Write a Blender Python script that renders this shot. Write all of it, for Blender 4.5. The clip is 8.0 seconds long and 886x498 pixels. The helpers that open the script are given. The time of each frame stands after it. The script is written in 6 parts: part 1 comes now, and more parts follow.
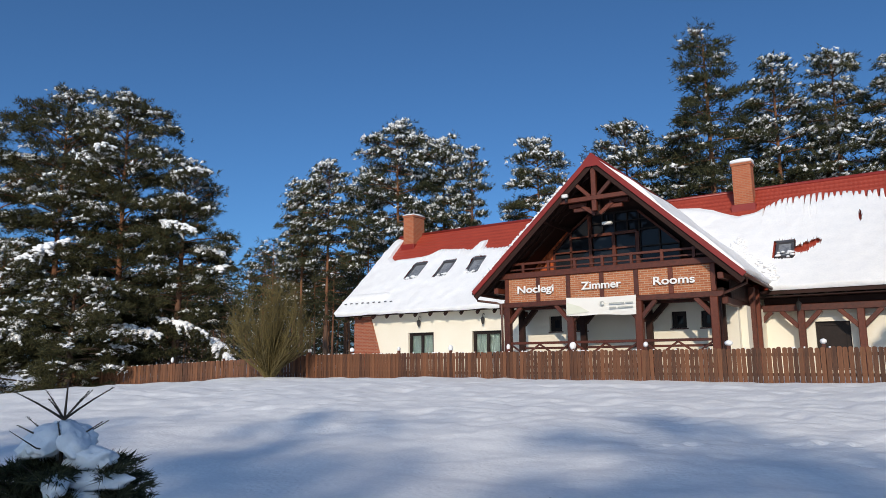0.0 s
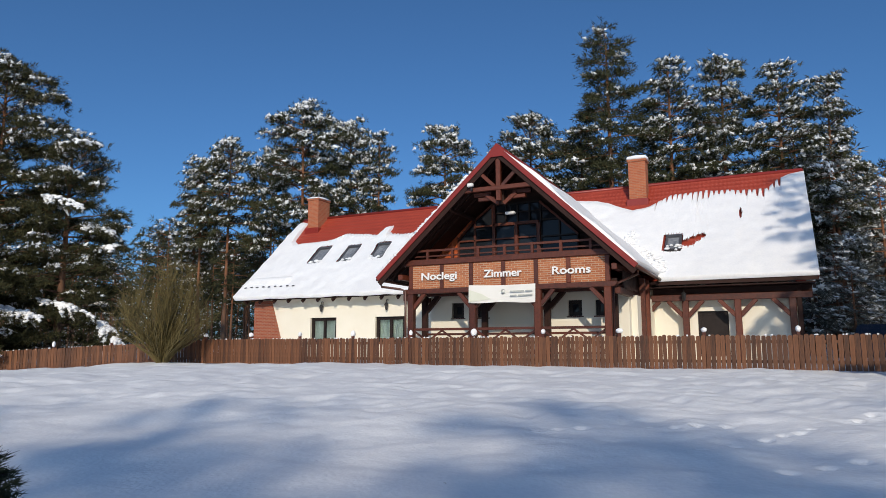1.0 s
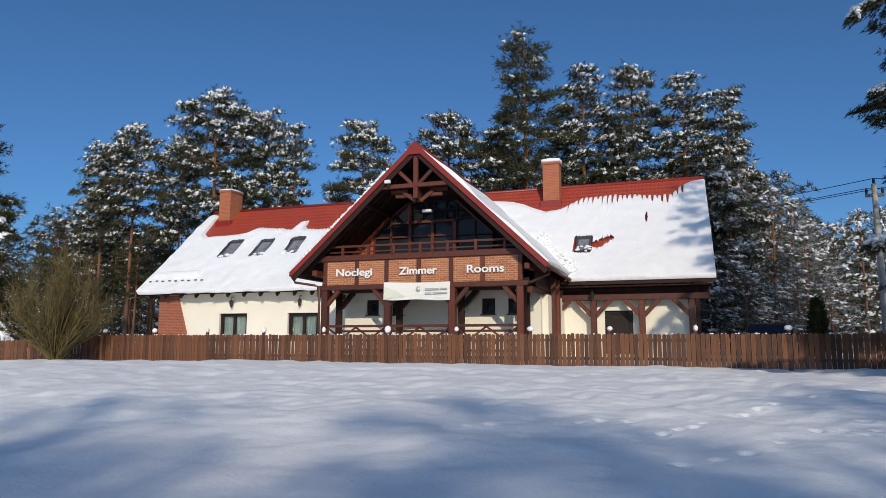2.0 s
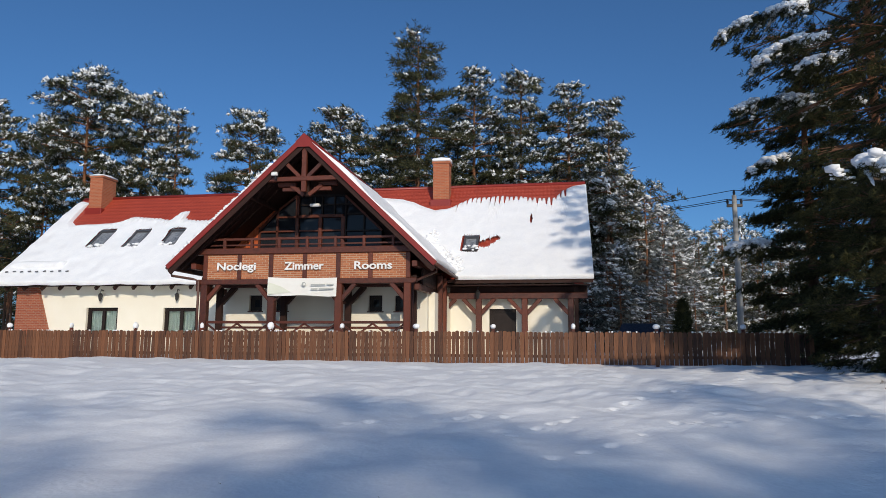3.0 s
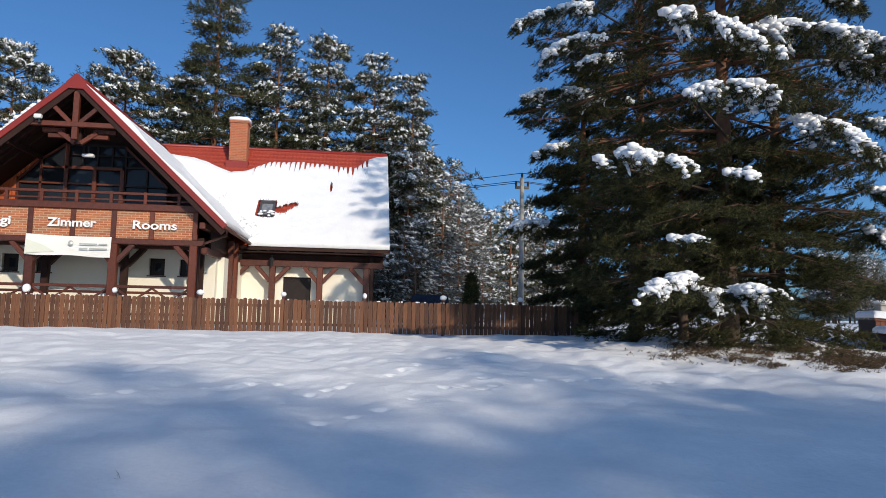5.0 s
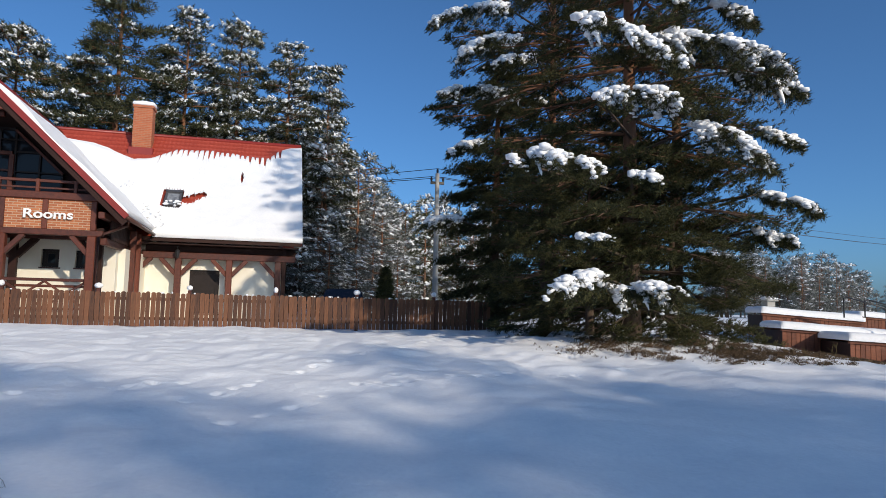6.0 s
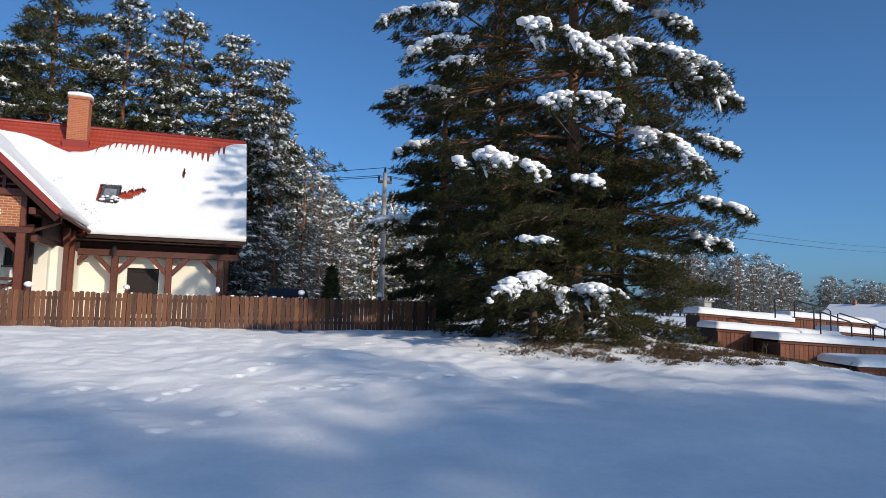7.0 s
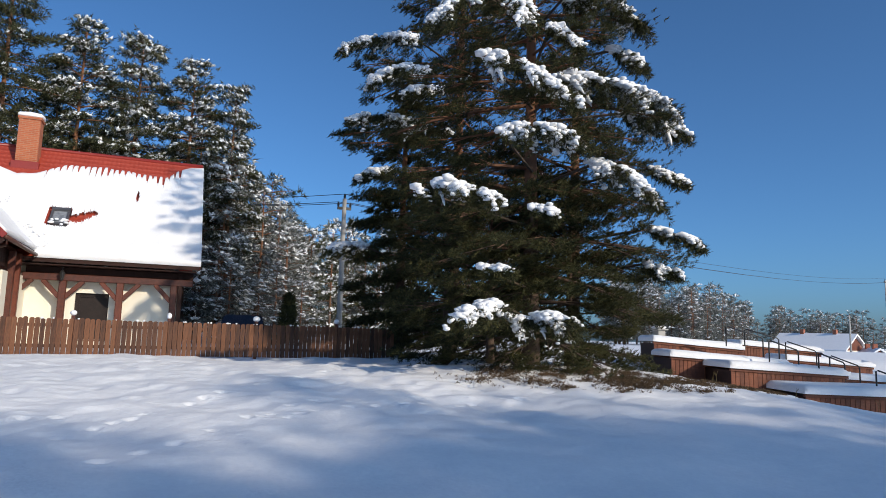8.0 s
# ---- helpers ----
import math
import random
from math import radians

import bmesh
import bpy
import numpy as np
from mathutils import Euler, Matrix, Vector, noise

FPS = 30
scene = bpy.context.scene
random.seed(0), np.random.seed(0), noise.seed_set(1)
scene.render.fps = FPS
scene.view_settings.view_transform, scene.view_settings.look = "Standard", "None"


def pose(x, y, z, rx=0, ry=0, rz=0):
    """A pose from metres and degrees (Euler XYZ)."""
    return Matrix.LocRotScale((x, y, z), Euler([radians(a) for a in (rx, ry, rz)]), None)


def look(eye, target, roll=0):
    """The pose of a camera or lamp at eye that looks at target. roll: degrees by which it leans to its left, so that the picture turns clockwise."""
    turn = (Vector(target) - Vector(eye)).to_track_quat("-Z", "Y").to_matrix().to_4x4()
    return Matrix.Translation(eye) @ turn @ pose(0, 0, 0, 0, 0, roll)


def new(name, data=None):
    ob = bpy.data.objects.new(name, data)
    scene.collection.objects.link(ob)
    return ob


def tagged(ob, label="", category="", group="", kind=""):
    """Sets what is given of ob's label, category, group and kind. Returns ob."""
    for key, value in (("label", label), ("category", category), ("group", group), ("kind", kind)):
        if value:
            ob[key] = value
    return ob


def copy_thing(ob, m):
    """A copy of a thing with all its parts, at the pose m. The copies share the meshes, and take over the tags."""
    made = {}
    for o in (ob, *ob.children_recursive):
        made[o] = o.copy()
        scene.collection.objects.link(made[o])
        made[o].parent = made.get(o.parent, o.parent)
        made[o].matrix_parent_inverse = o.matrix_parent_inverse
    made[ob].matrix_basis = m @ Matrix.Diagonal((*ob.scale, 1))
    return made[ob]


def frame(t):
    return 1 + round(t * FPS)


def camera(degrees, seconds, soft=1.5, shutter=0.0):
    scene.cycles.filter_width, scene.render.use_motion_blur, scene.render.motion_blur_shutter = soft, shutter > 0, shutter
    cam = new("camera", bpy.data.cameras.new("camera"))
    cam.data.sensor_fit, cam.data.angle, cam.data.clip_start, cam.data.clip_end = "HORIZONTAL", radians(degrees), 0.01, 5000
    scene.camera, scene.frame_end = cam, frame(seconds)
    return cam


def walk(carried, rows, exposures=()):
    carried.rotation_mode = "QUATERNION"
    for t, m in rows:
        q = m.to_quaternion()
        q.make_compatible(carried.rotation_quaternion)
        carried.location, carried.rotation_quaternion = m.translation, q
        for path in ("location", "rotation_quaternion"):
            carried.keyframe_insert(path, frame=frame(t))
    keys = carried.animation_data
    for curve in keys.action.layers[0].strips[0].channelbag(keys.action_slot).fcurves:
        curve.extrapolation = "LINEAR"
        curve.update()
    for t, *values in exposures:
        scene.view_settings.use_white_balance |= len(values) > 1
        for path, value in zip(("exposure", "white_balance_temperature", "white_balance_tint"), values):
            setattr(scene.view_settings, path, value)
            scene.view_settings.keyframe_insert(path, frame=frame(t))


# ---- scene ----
# The camera stands on a snowy meadow and pans from left to right.
cam = camera(66.41, 8.0, soft=0.55)


def aimed(x, y, z, yaw, pitch, roll):
    a, p = radians(yaw), radians(pitch)
    ahead = Vector((-math.sin(a) * math.cos(p), math.cos(a) * math.cos(p), math.sin(p)))
    eye = Vector((x, y, z))
    return look(eye, eye + ahead, roll)


# seconds, x, y, z, yaw to the left, pitch up, roll
ROWS = [
    (0, -0.265, -0.183, 1.656, 34.144, 9.284, -0.458),
    (0.5, -0.224, -0.182, 1.690, 30.469, 8.600, -0.389),
    (1, -0.226, -0.167, 1.682, 26.119, 8.011, -0.202),
    (2.5, -0.162, -0.095, 1.676, 14.864, 7.779, 0.147),
    (3, -0.118, -0.047, 1.670, 9.739, 7.592, 0.278),
    (3.5, -0.000, 0.001, 1.649, 6.085, 7.366, 0.378),
    (4, 0.148, 0.028, 1.641, 3.133, 7.224, 0.524),
    (4.5, 0.208, 0.048, 1.618, -1.405, 6.382, 0.861),
    (5, 0.186, 0.076, 1.622, -6.821, 5.341, 1.173),
    (6.5, 0.222, 0.054, 1.691, -16.375, 4.899, 1.294),
    (7, 0.265, 0.041, 1.726, -18.421, 4.926, 1.412),
    (7.5, 0.308, -0.013, 1.711, -20.069, 5.977, 1.496),
    (8, 0.319, -0.015, 1.720, -21.719, 7.326, 1.590),
]
walk(cam, [(r[0], aimed(*r[1:])) for r in ROWS], exposures=[(0.0, -0.07, 6330, 10), (1.0, -0.12, 6330, 10), (2.5, -0.18, 6330, 10), (4.5, 0.05, 6330, 10), (6.5, 0.12, 6330, 10), (8.0, 0.18, 6330, 10)])

# ---- light ----
SUN_EL, SUN_AZ = 24.0, 155.0  # degrees above the horizon; from +y clockwise
world = bpy.data.worlds.new("winter_sky")
scene.world = world
world.use_nodes = True
wn = world.node_tree.nodes
sky = wn.new("ShaderNodeTexSky")
sky.sky_type = "NISHITA"
sky.sun_disc = False
sky.sun_elevation, sky.sun_rotation = radians(SUN_EL), radians(SUN_AZ)
sky.air_density, sky.dust_density, sky.ozone_density = 0.7, 1.8, 9.0
wn["Background"].inputs["Strength"].default_value = 0.14
tone = wn.new("ShaderNodeMix")
tone.data_type, tone.blend_type = "RGBA", "MULTIPLY"
tone.inputs[0].default_value = 1.0
tone.inputs[7].default_value = (1.0, 1.06, 0.93, 1)  # clear cold winter air
world.node_tree.links.new(sky.outputs[0], tone.inputs[6])
world.node_tree.links.new(tone.outputs[2], wn["Background"].inputs["Color"])
sun = new("sun", bpy.data.lights.new("sun", "SUN"))
sun.data.energy, sun.data.angle, sun.data.color = 3.25, radians(0.8), (1.0, 0.85, 0.66)
sx, sy = math.sin(radians(SUN_AZ)), math.cos(radians(SUN_AZ))
sun.matrix_world = look((60 * sx, 60 * sy, 60 * math.tan(radians(SUN_EL))), (0, 0, 0))


# ---- materials ----
def material(name, low, high, scale=6.0, rough=0.7, metal=0.0, bump=0.3, fine=60.0, stretch=(1, 1, 1), island=0.0, per_object=0.0, spec=0.5, relief=0.02):
    m = bpy.data.materials.new(name)
    m.use_nodes = True
    n, l = m.node_tree.nodes, m.node_tree.links
    b = n["Principled BSDF"]
    co, mp = n.new("ShaderNodeTexCoord"), n.new("ShaderNodeMapping")
    mp.inputs["Scale"].default_value = stretch
    l.new(co.outputs["Object"], mp.inputs[0])
    a, f = n.new("ShaderNodeTexNoise"), n.new("ShaderNodeTexNoise")
    a.inputs["Scale"].default_value, a.inputs["Detail"].default_value = scale, 5
    f.inputs["Scale"].default_value, f.inputs["Detail"].default_value = fine, 3
    l.new(mp.outputs[0], a.inputs[0]), l.new(mp.outputs[0], f.inputs[0])
    mix = n.new("ShaderNodeMath")
    mix.operation = "MULTIPLY_ADD"
    l.new(f.outputs[0], mix.inputs[0])
    mix.inputs[1].default_value = 0.5
    half = n.new("ShaderNodeMath")
    half.operation = "MULTIPLY"
    l.new(a.outputs[0], half.inputs[0])
    half.inputs[1].default_value = 0.5
    l.new(half.outputs[0], mix.inputs[2])
    value = mix.outputs[0]
    for amount, node, out in ((island, "ShaderNodeNewGeometry", "Random Per Island"), (per_object, "ShaderNodeObjectInfo", "Random")):
        if amount:
            g, s, c = n.new(node), n.new("ShaderNodeMath"), n.new("ShaderNodeMath")
            s.operation, c.operation = "SUBTRACT", "MULTIPLY_ADD"
            l.new(g.outputs[out], s.inputs[0])
            s.inputs[1].default_value = 0.5
            l.new(s.outputs[0], c.inputs[0])
            c.inputs[1].default_value = amount
            l.new(value, c.inputs[2])
            value = c.outputs[0]
    ramp = n.new("ShaderNodeValToRGB")
    ramp.color_ramp.elements[0].position, ramp.color_ramp.elements[1].position = 0.3, 0.7
    ramp.color_ramp.elements[0].color, ramp.color_ramp.elements[1].color = (*low, 1), (*high, 1)
    l.new(value, ramp.inputs[0])
    l.new(ramp.outputs[0], b.inputs["Base Color"])
    b.inputs["Roughness"].default_value, b.inputs["Metallic"].default_value = rough, metal
    b.inputs["Specular IOR Level"].default_value = spec
    if bump:
        u = n.new("ShaderNodeBump")
        u.inputs["Strength"].default_value, u.inputs["Distance"].default_value = bump, relief
        l.new(mix.outputs[0], u.inputs["Height"])
        l.new(u.outputs[0], b.inputs["Normal"])
    return m


def brick_material(name, c1, c2, mortar, axes=(1, 1), width=0.26, row=0.082):
    """Brickwork by its own x (or y) and z."""
    m = material(name, c1, c2)
    n, l = m.node_tree.nodes, m.node_tree.links
    b = n["Principled BSDF"]
    geo, sep, com = n.new("ShaderNodeTexCoord"), n.new("ShaderNodeSeparateXYZ"), n.new("ShaderNodeCombineXYZ")
    l.new(geo.outputs["Object"], sep.inputs[0])
    add = n.new("ShaderNodeMath")
    l.new(sep.outputs[0], add.inputs[0]), l.new(sep.outputs[1], add.inputs[1])
    l.new(add.outputs[0], com.inputs[0]), l.new(sep.outputs[2], com.inputs[1])
    t = n.new("ShaderNodeTexBrick")
    l.new(com.outputs[0], t.inputs[0])
    t.inputs["Color1"].default_value, t.inputs["Color2"].default_value, t.inputs["Mortar"].default_value = (*c1, 1), (*c2, 1), (*mortar, 1)
    t.inputs["Scale"].default_value, t.inputs["Mortar Size"].default_value = 1.0, 0.011
    t.inputs["Brick Width"].default_value, t.inputs["Row Height"].default_value = width, row
    l.new(t.outputs[0], b.inputs["Base Color"])
    u = n.new("ShaderNodeBump")
    u.invert = True
    u.inputs["Strength"].default_value, u.inputs["Distance"].default_value = 0.6, 0.01
    l.new(t.outputs["Fac"], u.inputs["Height"]), l.new(u.outputs[0], b.inputs["Normal"])
    b.inputs["Roughness"].default_value = 0.85
    return m


def bark_material(name, low, high, upper):
    """Grey-brown scaly bark that turns orange higher up the stem, as on a Scots pine."""
    m = material(name, low, high, scale=5, fine=30, rough=0.9, bump=0.8, stretch=(3, 3, 0.7))
    n, l = m.node_tree.nodes, m.node_tree.links
    b = n["Principled BSDF"]
    old = b.inputs["Base Color"].links[0].from_socket
    co, sep, rg, mx = n.new("ShaderNodeTexCoord"), n.new("ShaderNodeSeparateXYZ"), n.new("ShaderNodeMapRange"), n.new("ShaderNodeMix")
    l.new(co.outputs["Object"], sep.inputs[0]), l.new(sep.outputs[2], rg.inputs[0])
    rg.inputs[1].default_value, rg.inputs[2].default_value, rg.inputs[4].default_value = 1.5, 8.0, 0.85
    mx.data_type = "RGBA"
    l.new(rg.outputs[0], mx.inputs[0]), l.new(old, mx.inputs[6])
    mx.inputs[7].default_value = (*upper, 1)
    l.new(mx.outputs[2], b.inputs["Base Color"])
    return m


SNOW = material("snow", (0.80, 0.82, 0.85), (0.90, 0.91, 0.92), scale=3.0, fine=16, rough=0.65, bump=0.5, spec=0.3, relief=0.04)
SNOW_TREE = material("snow_on_boughs", (0.80, 0.82, 0.85), (0.9, 0.91, 0.92), scale=4, fine=30, rough=0.7, bump=0.5, spec=0.3)
ROOF_RED = material("red_metal_tiles", (0.27, 0.036, 0.018), (0.36, 0.052, 0.026), scale=1.2, fine=25, rough=0.45, bump=0.1)
VERGE_RED = material("red_verge_metal", (0.19, 0.018, 0.012), (0.26, 0.026, 0.017), scale=2, rough=0.4, bump=0.05)
PLASTER = material("cream_plaster", (0.78, 0.73, 0.61), (0.85, 0.81, 0.70), scale=1.0, fine=80, rough=0.9, bump=0.15)
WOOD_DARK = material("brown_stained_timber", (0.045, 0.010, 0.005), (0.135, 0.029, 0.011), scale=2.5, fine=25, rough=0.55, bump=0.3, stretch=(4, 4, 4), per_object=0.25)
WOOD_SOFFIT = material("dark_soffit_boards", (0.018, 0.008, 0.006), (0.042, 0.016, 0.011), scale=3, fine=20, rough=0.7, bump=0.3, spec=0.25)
WOOD_ORANGE = material("orange_cladding_boards", (0.36, 0.065, 0.018), (0.50, 0.11, 0.03), scale=3, fine=25, rough=0.5, bump=0.2, stretch=(8, 1, 0.6))
FENCE_WOOD = material("weathered_fence_boards", (0.045, 0.017, 0.008), (0.19, 0.075, 0.031), scale=3, fine=18, rough=0.7, bump=0.5, stretch=(5, 5, 0.6), per_object=0.32)
BRICK = brick_material("orange_brick", (0.33, 0.095, 0.038), (0.45, 0.155, 0.062), (0.46, 0.32, 0.21))
BRICK_RED = brick_material("red_brick", (0.27, 0.06, 0.03), (0.34, 0.09, 0.04), (0.33, 0.2, 0.14))
BRICK_CHIMNEY = brick_material("chimney_brick", (0.34, 0.085, 0.035), (0.42, 0.12, 0.05), (0.36, 0.19, 0.11))
BARK = bark_material("pine_bark", (0.05, 0.035, 0.028), (0.12, 0.08, 0.055), (0.24, 0.10, 0.045))
BARK_DARK = material("twig_bark", (0.05, 0.035, 0.025), (0.10, 0.07, 0.05), scale=8, rough=0.9)
TWIG_YELLOW = material("yellow_brown_twigs", (0.072, 0.055, 0.016), (0.155, 0.118, 0.036), scale=4, rough=0.8, bump=0.2, island=0.5)
NEEDLE = material("pine_needles", (0.024, 0.030, 0.014), (0.080, 0.080, 0.037), scale=1.2, fine=6, rough=0.7, spec=0.2, bump=0, island=0.5, per_object=0.2)
NEEDLE_NEAR = material("pine_needles_warm", (0.014, 0.020, 0.008), (0.088, 0.084, 0.030), scale=0.8, fine=5, rough=0.7, spec=0.2, bump=0, island=0.5)
NEEDLE_LEFT = material("bushy_pine_needles", (0.020, 0.024, 0.010), (0.080, 0.074, 0.030), scale=0.8, fine=5, rough=0.7, spec=0.2, bump=0, island=0.5)
NEEDLE_FROST = material("frosted_needles", (0.05, 0.055, 0.045), (0.24, 0.25, 0.23), scale=1.0, fine=5, rough=0.7, bump=0, island=0.7)
# the mottled pale grey puts the reflected sky into the pane's colour
SKY_PANE = material("roof_pane_sky_reflection", (0.10, 0.11, 0.13), (0.30, 0.32, 0.35), scale=2.5, fine=9, rough=0.15, bump=0.05)
GLASS_DARK = material("dark_window_glass", (0.012, 0.014, 0.018), (0.02, 0.024, 0.03), scale=1, rough=0.04, bump=0, spec=0.2)
CURTAIN = material("pale_curtain", (0.42, 0.47, 0.40), (0.60, 0.64, 0.56), scale=1, fine=12, rough=0.9, bump=0.2, stretch=(12, 1, 1))
FRAME_DARK = material("dark_window_frame", (0.014, 0.010, 0.009), (0.026, 0.017, 0.014), scale=6, rough=0.5, spec=0.25)
FRAME_GREY = material("grey_skylight_metal", (0.10, 0.10, 0.11), (0.17, 0.17, 0.18), scale=6, rough=0.4, metal=0.5)
METAL_BLACK = material("black_painted_steel", (0.012, 0.012, 0.013), (0.03, 0.03, 0.032), scale=10, rough=0.4)
CONCRETE = material("grey_concrete", (0.30, 0.29, 0.27), (0.42, 0.41, 0.38), scale=3, rough=0.9)
PIPE_BROWN = material("brown_rain_pipe", (0.075, 0.03, 0.02), (0.11, 0.045, 0.03), scale=6, rough=0.4)
WHITE_PAINT = material("white_letters", (0.80, 0.79, 0.76), (0.85, 0.84, 0.82), scale=5, rough=0.5, bump=0)
BANNER = material("white_banner_cloth", (0.74, 0.73, 0.68), (0.82, 0.81, 0.77), scale=2, fine=120, rough=0.8, bump=0.1)
BANNER_GREEN = material("pale_green_print", (0.68, 0.70, 0.58), (0.74, 0.75, 0.64), scale=4, rough=0.8, bump=0)
PRINT_GREY = material("grey_green_print", (0.36, 0.38, 0.35), (0.42, 0.44, 0.41), scale=4, rough=0.8, bump=0)
CAR_PAINT = material("dark_car_paint", (0.014, 0.011, 0.016), (0.024, 0.018, 0.024), scale=3, rough=0.25, bump=0)
LITTER = material("dry_needles_and_grass", (0.03, 0.019, 0.010), (0.15, 0.095, 0.048), scale=5, rough=0.95, island=0.6, bump=0)
BENCH_WOOD = material("red_brown_bench_boards", (0.11, 0.032, 0.015), (0.25, 0.08, 0.036), scale=3, fine=20, rough=0.6, stretch=(1, 1, 5), per_object=0.3)
LAMP_WHITE = material("white_lamp_housing", (0.7, 0.7, 0.68), (0.8, 0.8, 0.78), scale=5, rough=0.4, bump=0)

# ---- helpers for building ----
BASE = {}


def thing(name, at, label, category, group="", kind=""):
    ob = new(name)
    ob.location = at
    BASE[ob] = Vector(at)
    return tagged(ob, label, category, group, kind)


def link(name, me, mat, parent=None, label="", smooth=False):
    """Links a mesh given in the place's own coordinates as one object, under parent if there is one."""
    me.materials.append(mat)
    if smooth:
        me.polygons.foreach_set("use_smooth", [True] * len(me.polygons))
    ob = new(name, me)
    BASE[ob] = Vector((0, 0, 0))
    if parent is not None:
        ob.parent = parent
        ob.location = -BASE[parent]
    return tagged(ob, label)


def part(name, bm, mat, parent=None, label="", smooth=False):
    me = bpy.data.meshes.new(name)
    bmesh.ops.recalc_face_normals(bm, faces=bm.faces)
    bm.to_mesh(me)
    bm.free()
    return link(name, me, mat, parent, label, smooth)


def box(bm, x0, x1, y0, y1, z0, z1):
    m = Matrix.LocRotScale(((x0 + x1) / 2, (y0 + y1) / 2, (z0 + z1) / 2), None, (abs(x1 - x0), abs(y1 - y0), abs(z1 - z0)))
    return bmesh.ops.create_cube(bm, size=1, matrix=m)["verts"]


def bevelled(x0, x1, y0, y1, z0, z1, by=0.015):
    bm = bmesh.new()
    box(bm, x0, x1, y0, y1, z0, z1)
    bmesh.ops.bevel(bm, geom=bm.edges[:], offset=by, segments=1, affect="EDGES")
    return bm


def beam(bm, p, q, w, h, by=0.0):
    """A squared timber from p to q, w across and h deep."""
    p, q = Vector(p), Vector(q)
    d = q - p
    turn = d.to_track_quat("X", "Z").to_matrix().to_4x4()
    vs = bmesh.ops.create_cube(bm, size=1, matrix=Matrix.Translation((p + q) / 2) @ turn @ Matrix.Diagonal((d.length, w, h, 1)))["verts"]
    if by:
        bmesh.ops.bevel(bm, geom=list({e for v in vs for e in v.link_edges}), offset=by, segments=1, affect="EDGES")


def timber(name, p, q, w, h, mat, parent, label=""):
    bm = bmesh.new()
    beam(bm, p, q, w, h, min(w, h) * 0.08)
    return part(name, bm, mat, parent, label)


def tube(bm, pts, radii, sides=8):
    rings = []
    pts = [Vector(p) for p in pts]
    for i, p in enumerate(pts):
        d = (pts[min(i + 1, len(pts) - 1)] - pts[max(i - 1, 0)]).normalized()
        s = d.cross(Vector((0, 0, 1)) if abs(d.z) < 0.9 else Vector((1, 0, 0))).normalized()
        t = s.cross(d)
        r = radii[i] if isinstance(radii, (list, tuple)) else radii
        rings.append([bm.verts.new(p + (s * math.cos(a) + t * math.sin(a)) * r) for a in (2 * math.pi * k / sides for k in range(sides))])
    for u, v in zip(rings, rings[1:]):
        for k in range(sides):
            bm.faces.new((u[k], u[(k + 1) % sides], v[(k + 1) % sides], v[k]))
    bm.faces.new(rings[0][::-1]), bm.faces.new(rings[-1])


def array_mesh(name, verts, faces):
    """A mesh from arrays of vertices and of faces that all have one number of corners."""
    me = bpy.data.meshes.new(name)
    k = faces.shape[1]
    me.vertices.add(len(verts)), me.loops.add(faces.size), me.polygons.add(len(faces))
    me.vertices.foreach_set("co", np.ascontiguousarray(verts, np.float32).ravel())
    me.loops.foreach_set("vertex_index", np.ascontiguousarray(faces, np.int32).ravel())
    me.polygons.foreach_set("loop_start", np.arange(0, faces.size, k, dtype=np.int32))
    me.update(calc_edges=True)
    me.validate()
    return me


TABLE = np.random.default_rng(5).random((256, 256))


def field(x, y, size, shift=0.0):
    """Smooth noise from -1 to 1 with bumps of about that size in metres."""
    u, v = x / size + 37.3 + shift, y / size + 11.7 + shift * 1.7
    i, j = np.floor(u).astype(int), np.floor(v).astype(int)
    a, b = u - i, v - j
    a, b = a * a * (3 - 2 * a), b * b * (3 - 2 * b)
    g = lambda p, q: TABLE[p % 256, q % 256]
    return 2 * ((g(i, j) * (1 - a) + g(i + 1, j) * a) * (1 - b) + (g(i, j + 1) * (1 - a) + g(i + 1, j + 1) * a) * b) - 1


def ramp01(v, a, b):
    t = np.clip((v - a) / (b - a), 0, 1)
    return t * t * (3 - 2 * t)


# ---- ground ----
def lie(x, y):
    """The height of the snow: it rises to the fence, and falls off on both sides."""
    x, y = np.asarray(x, float), np.asarray(y, float)
    h = 0.93 * ramp01(y, -3, 19)
    h = h - 0.75 * ramp01(-x, 22, 38) * ramp01(60 - y, 5, 35)
    h = h - 1.55 * ramp01(x, 11.0, 24) * ramp01(30 - y, 0, 14)
    h = h + 0.16 * np.exp(-((x - 8.2) ** 2 / 14 + (y - 14.8) ** 2 / 7))
    return h


def high(x, y):
    return float(lie(x, y))


def spread(*runs):
    return np.unique(np.concatenate([np.arange(a, b, s) for a, b, s in runs]).round(4))


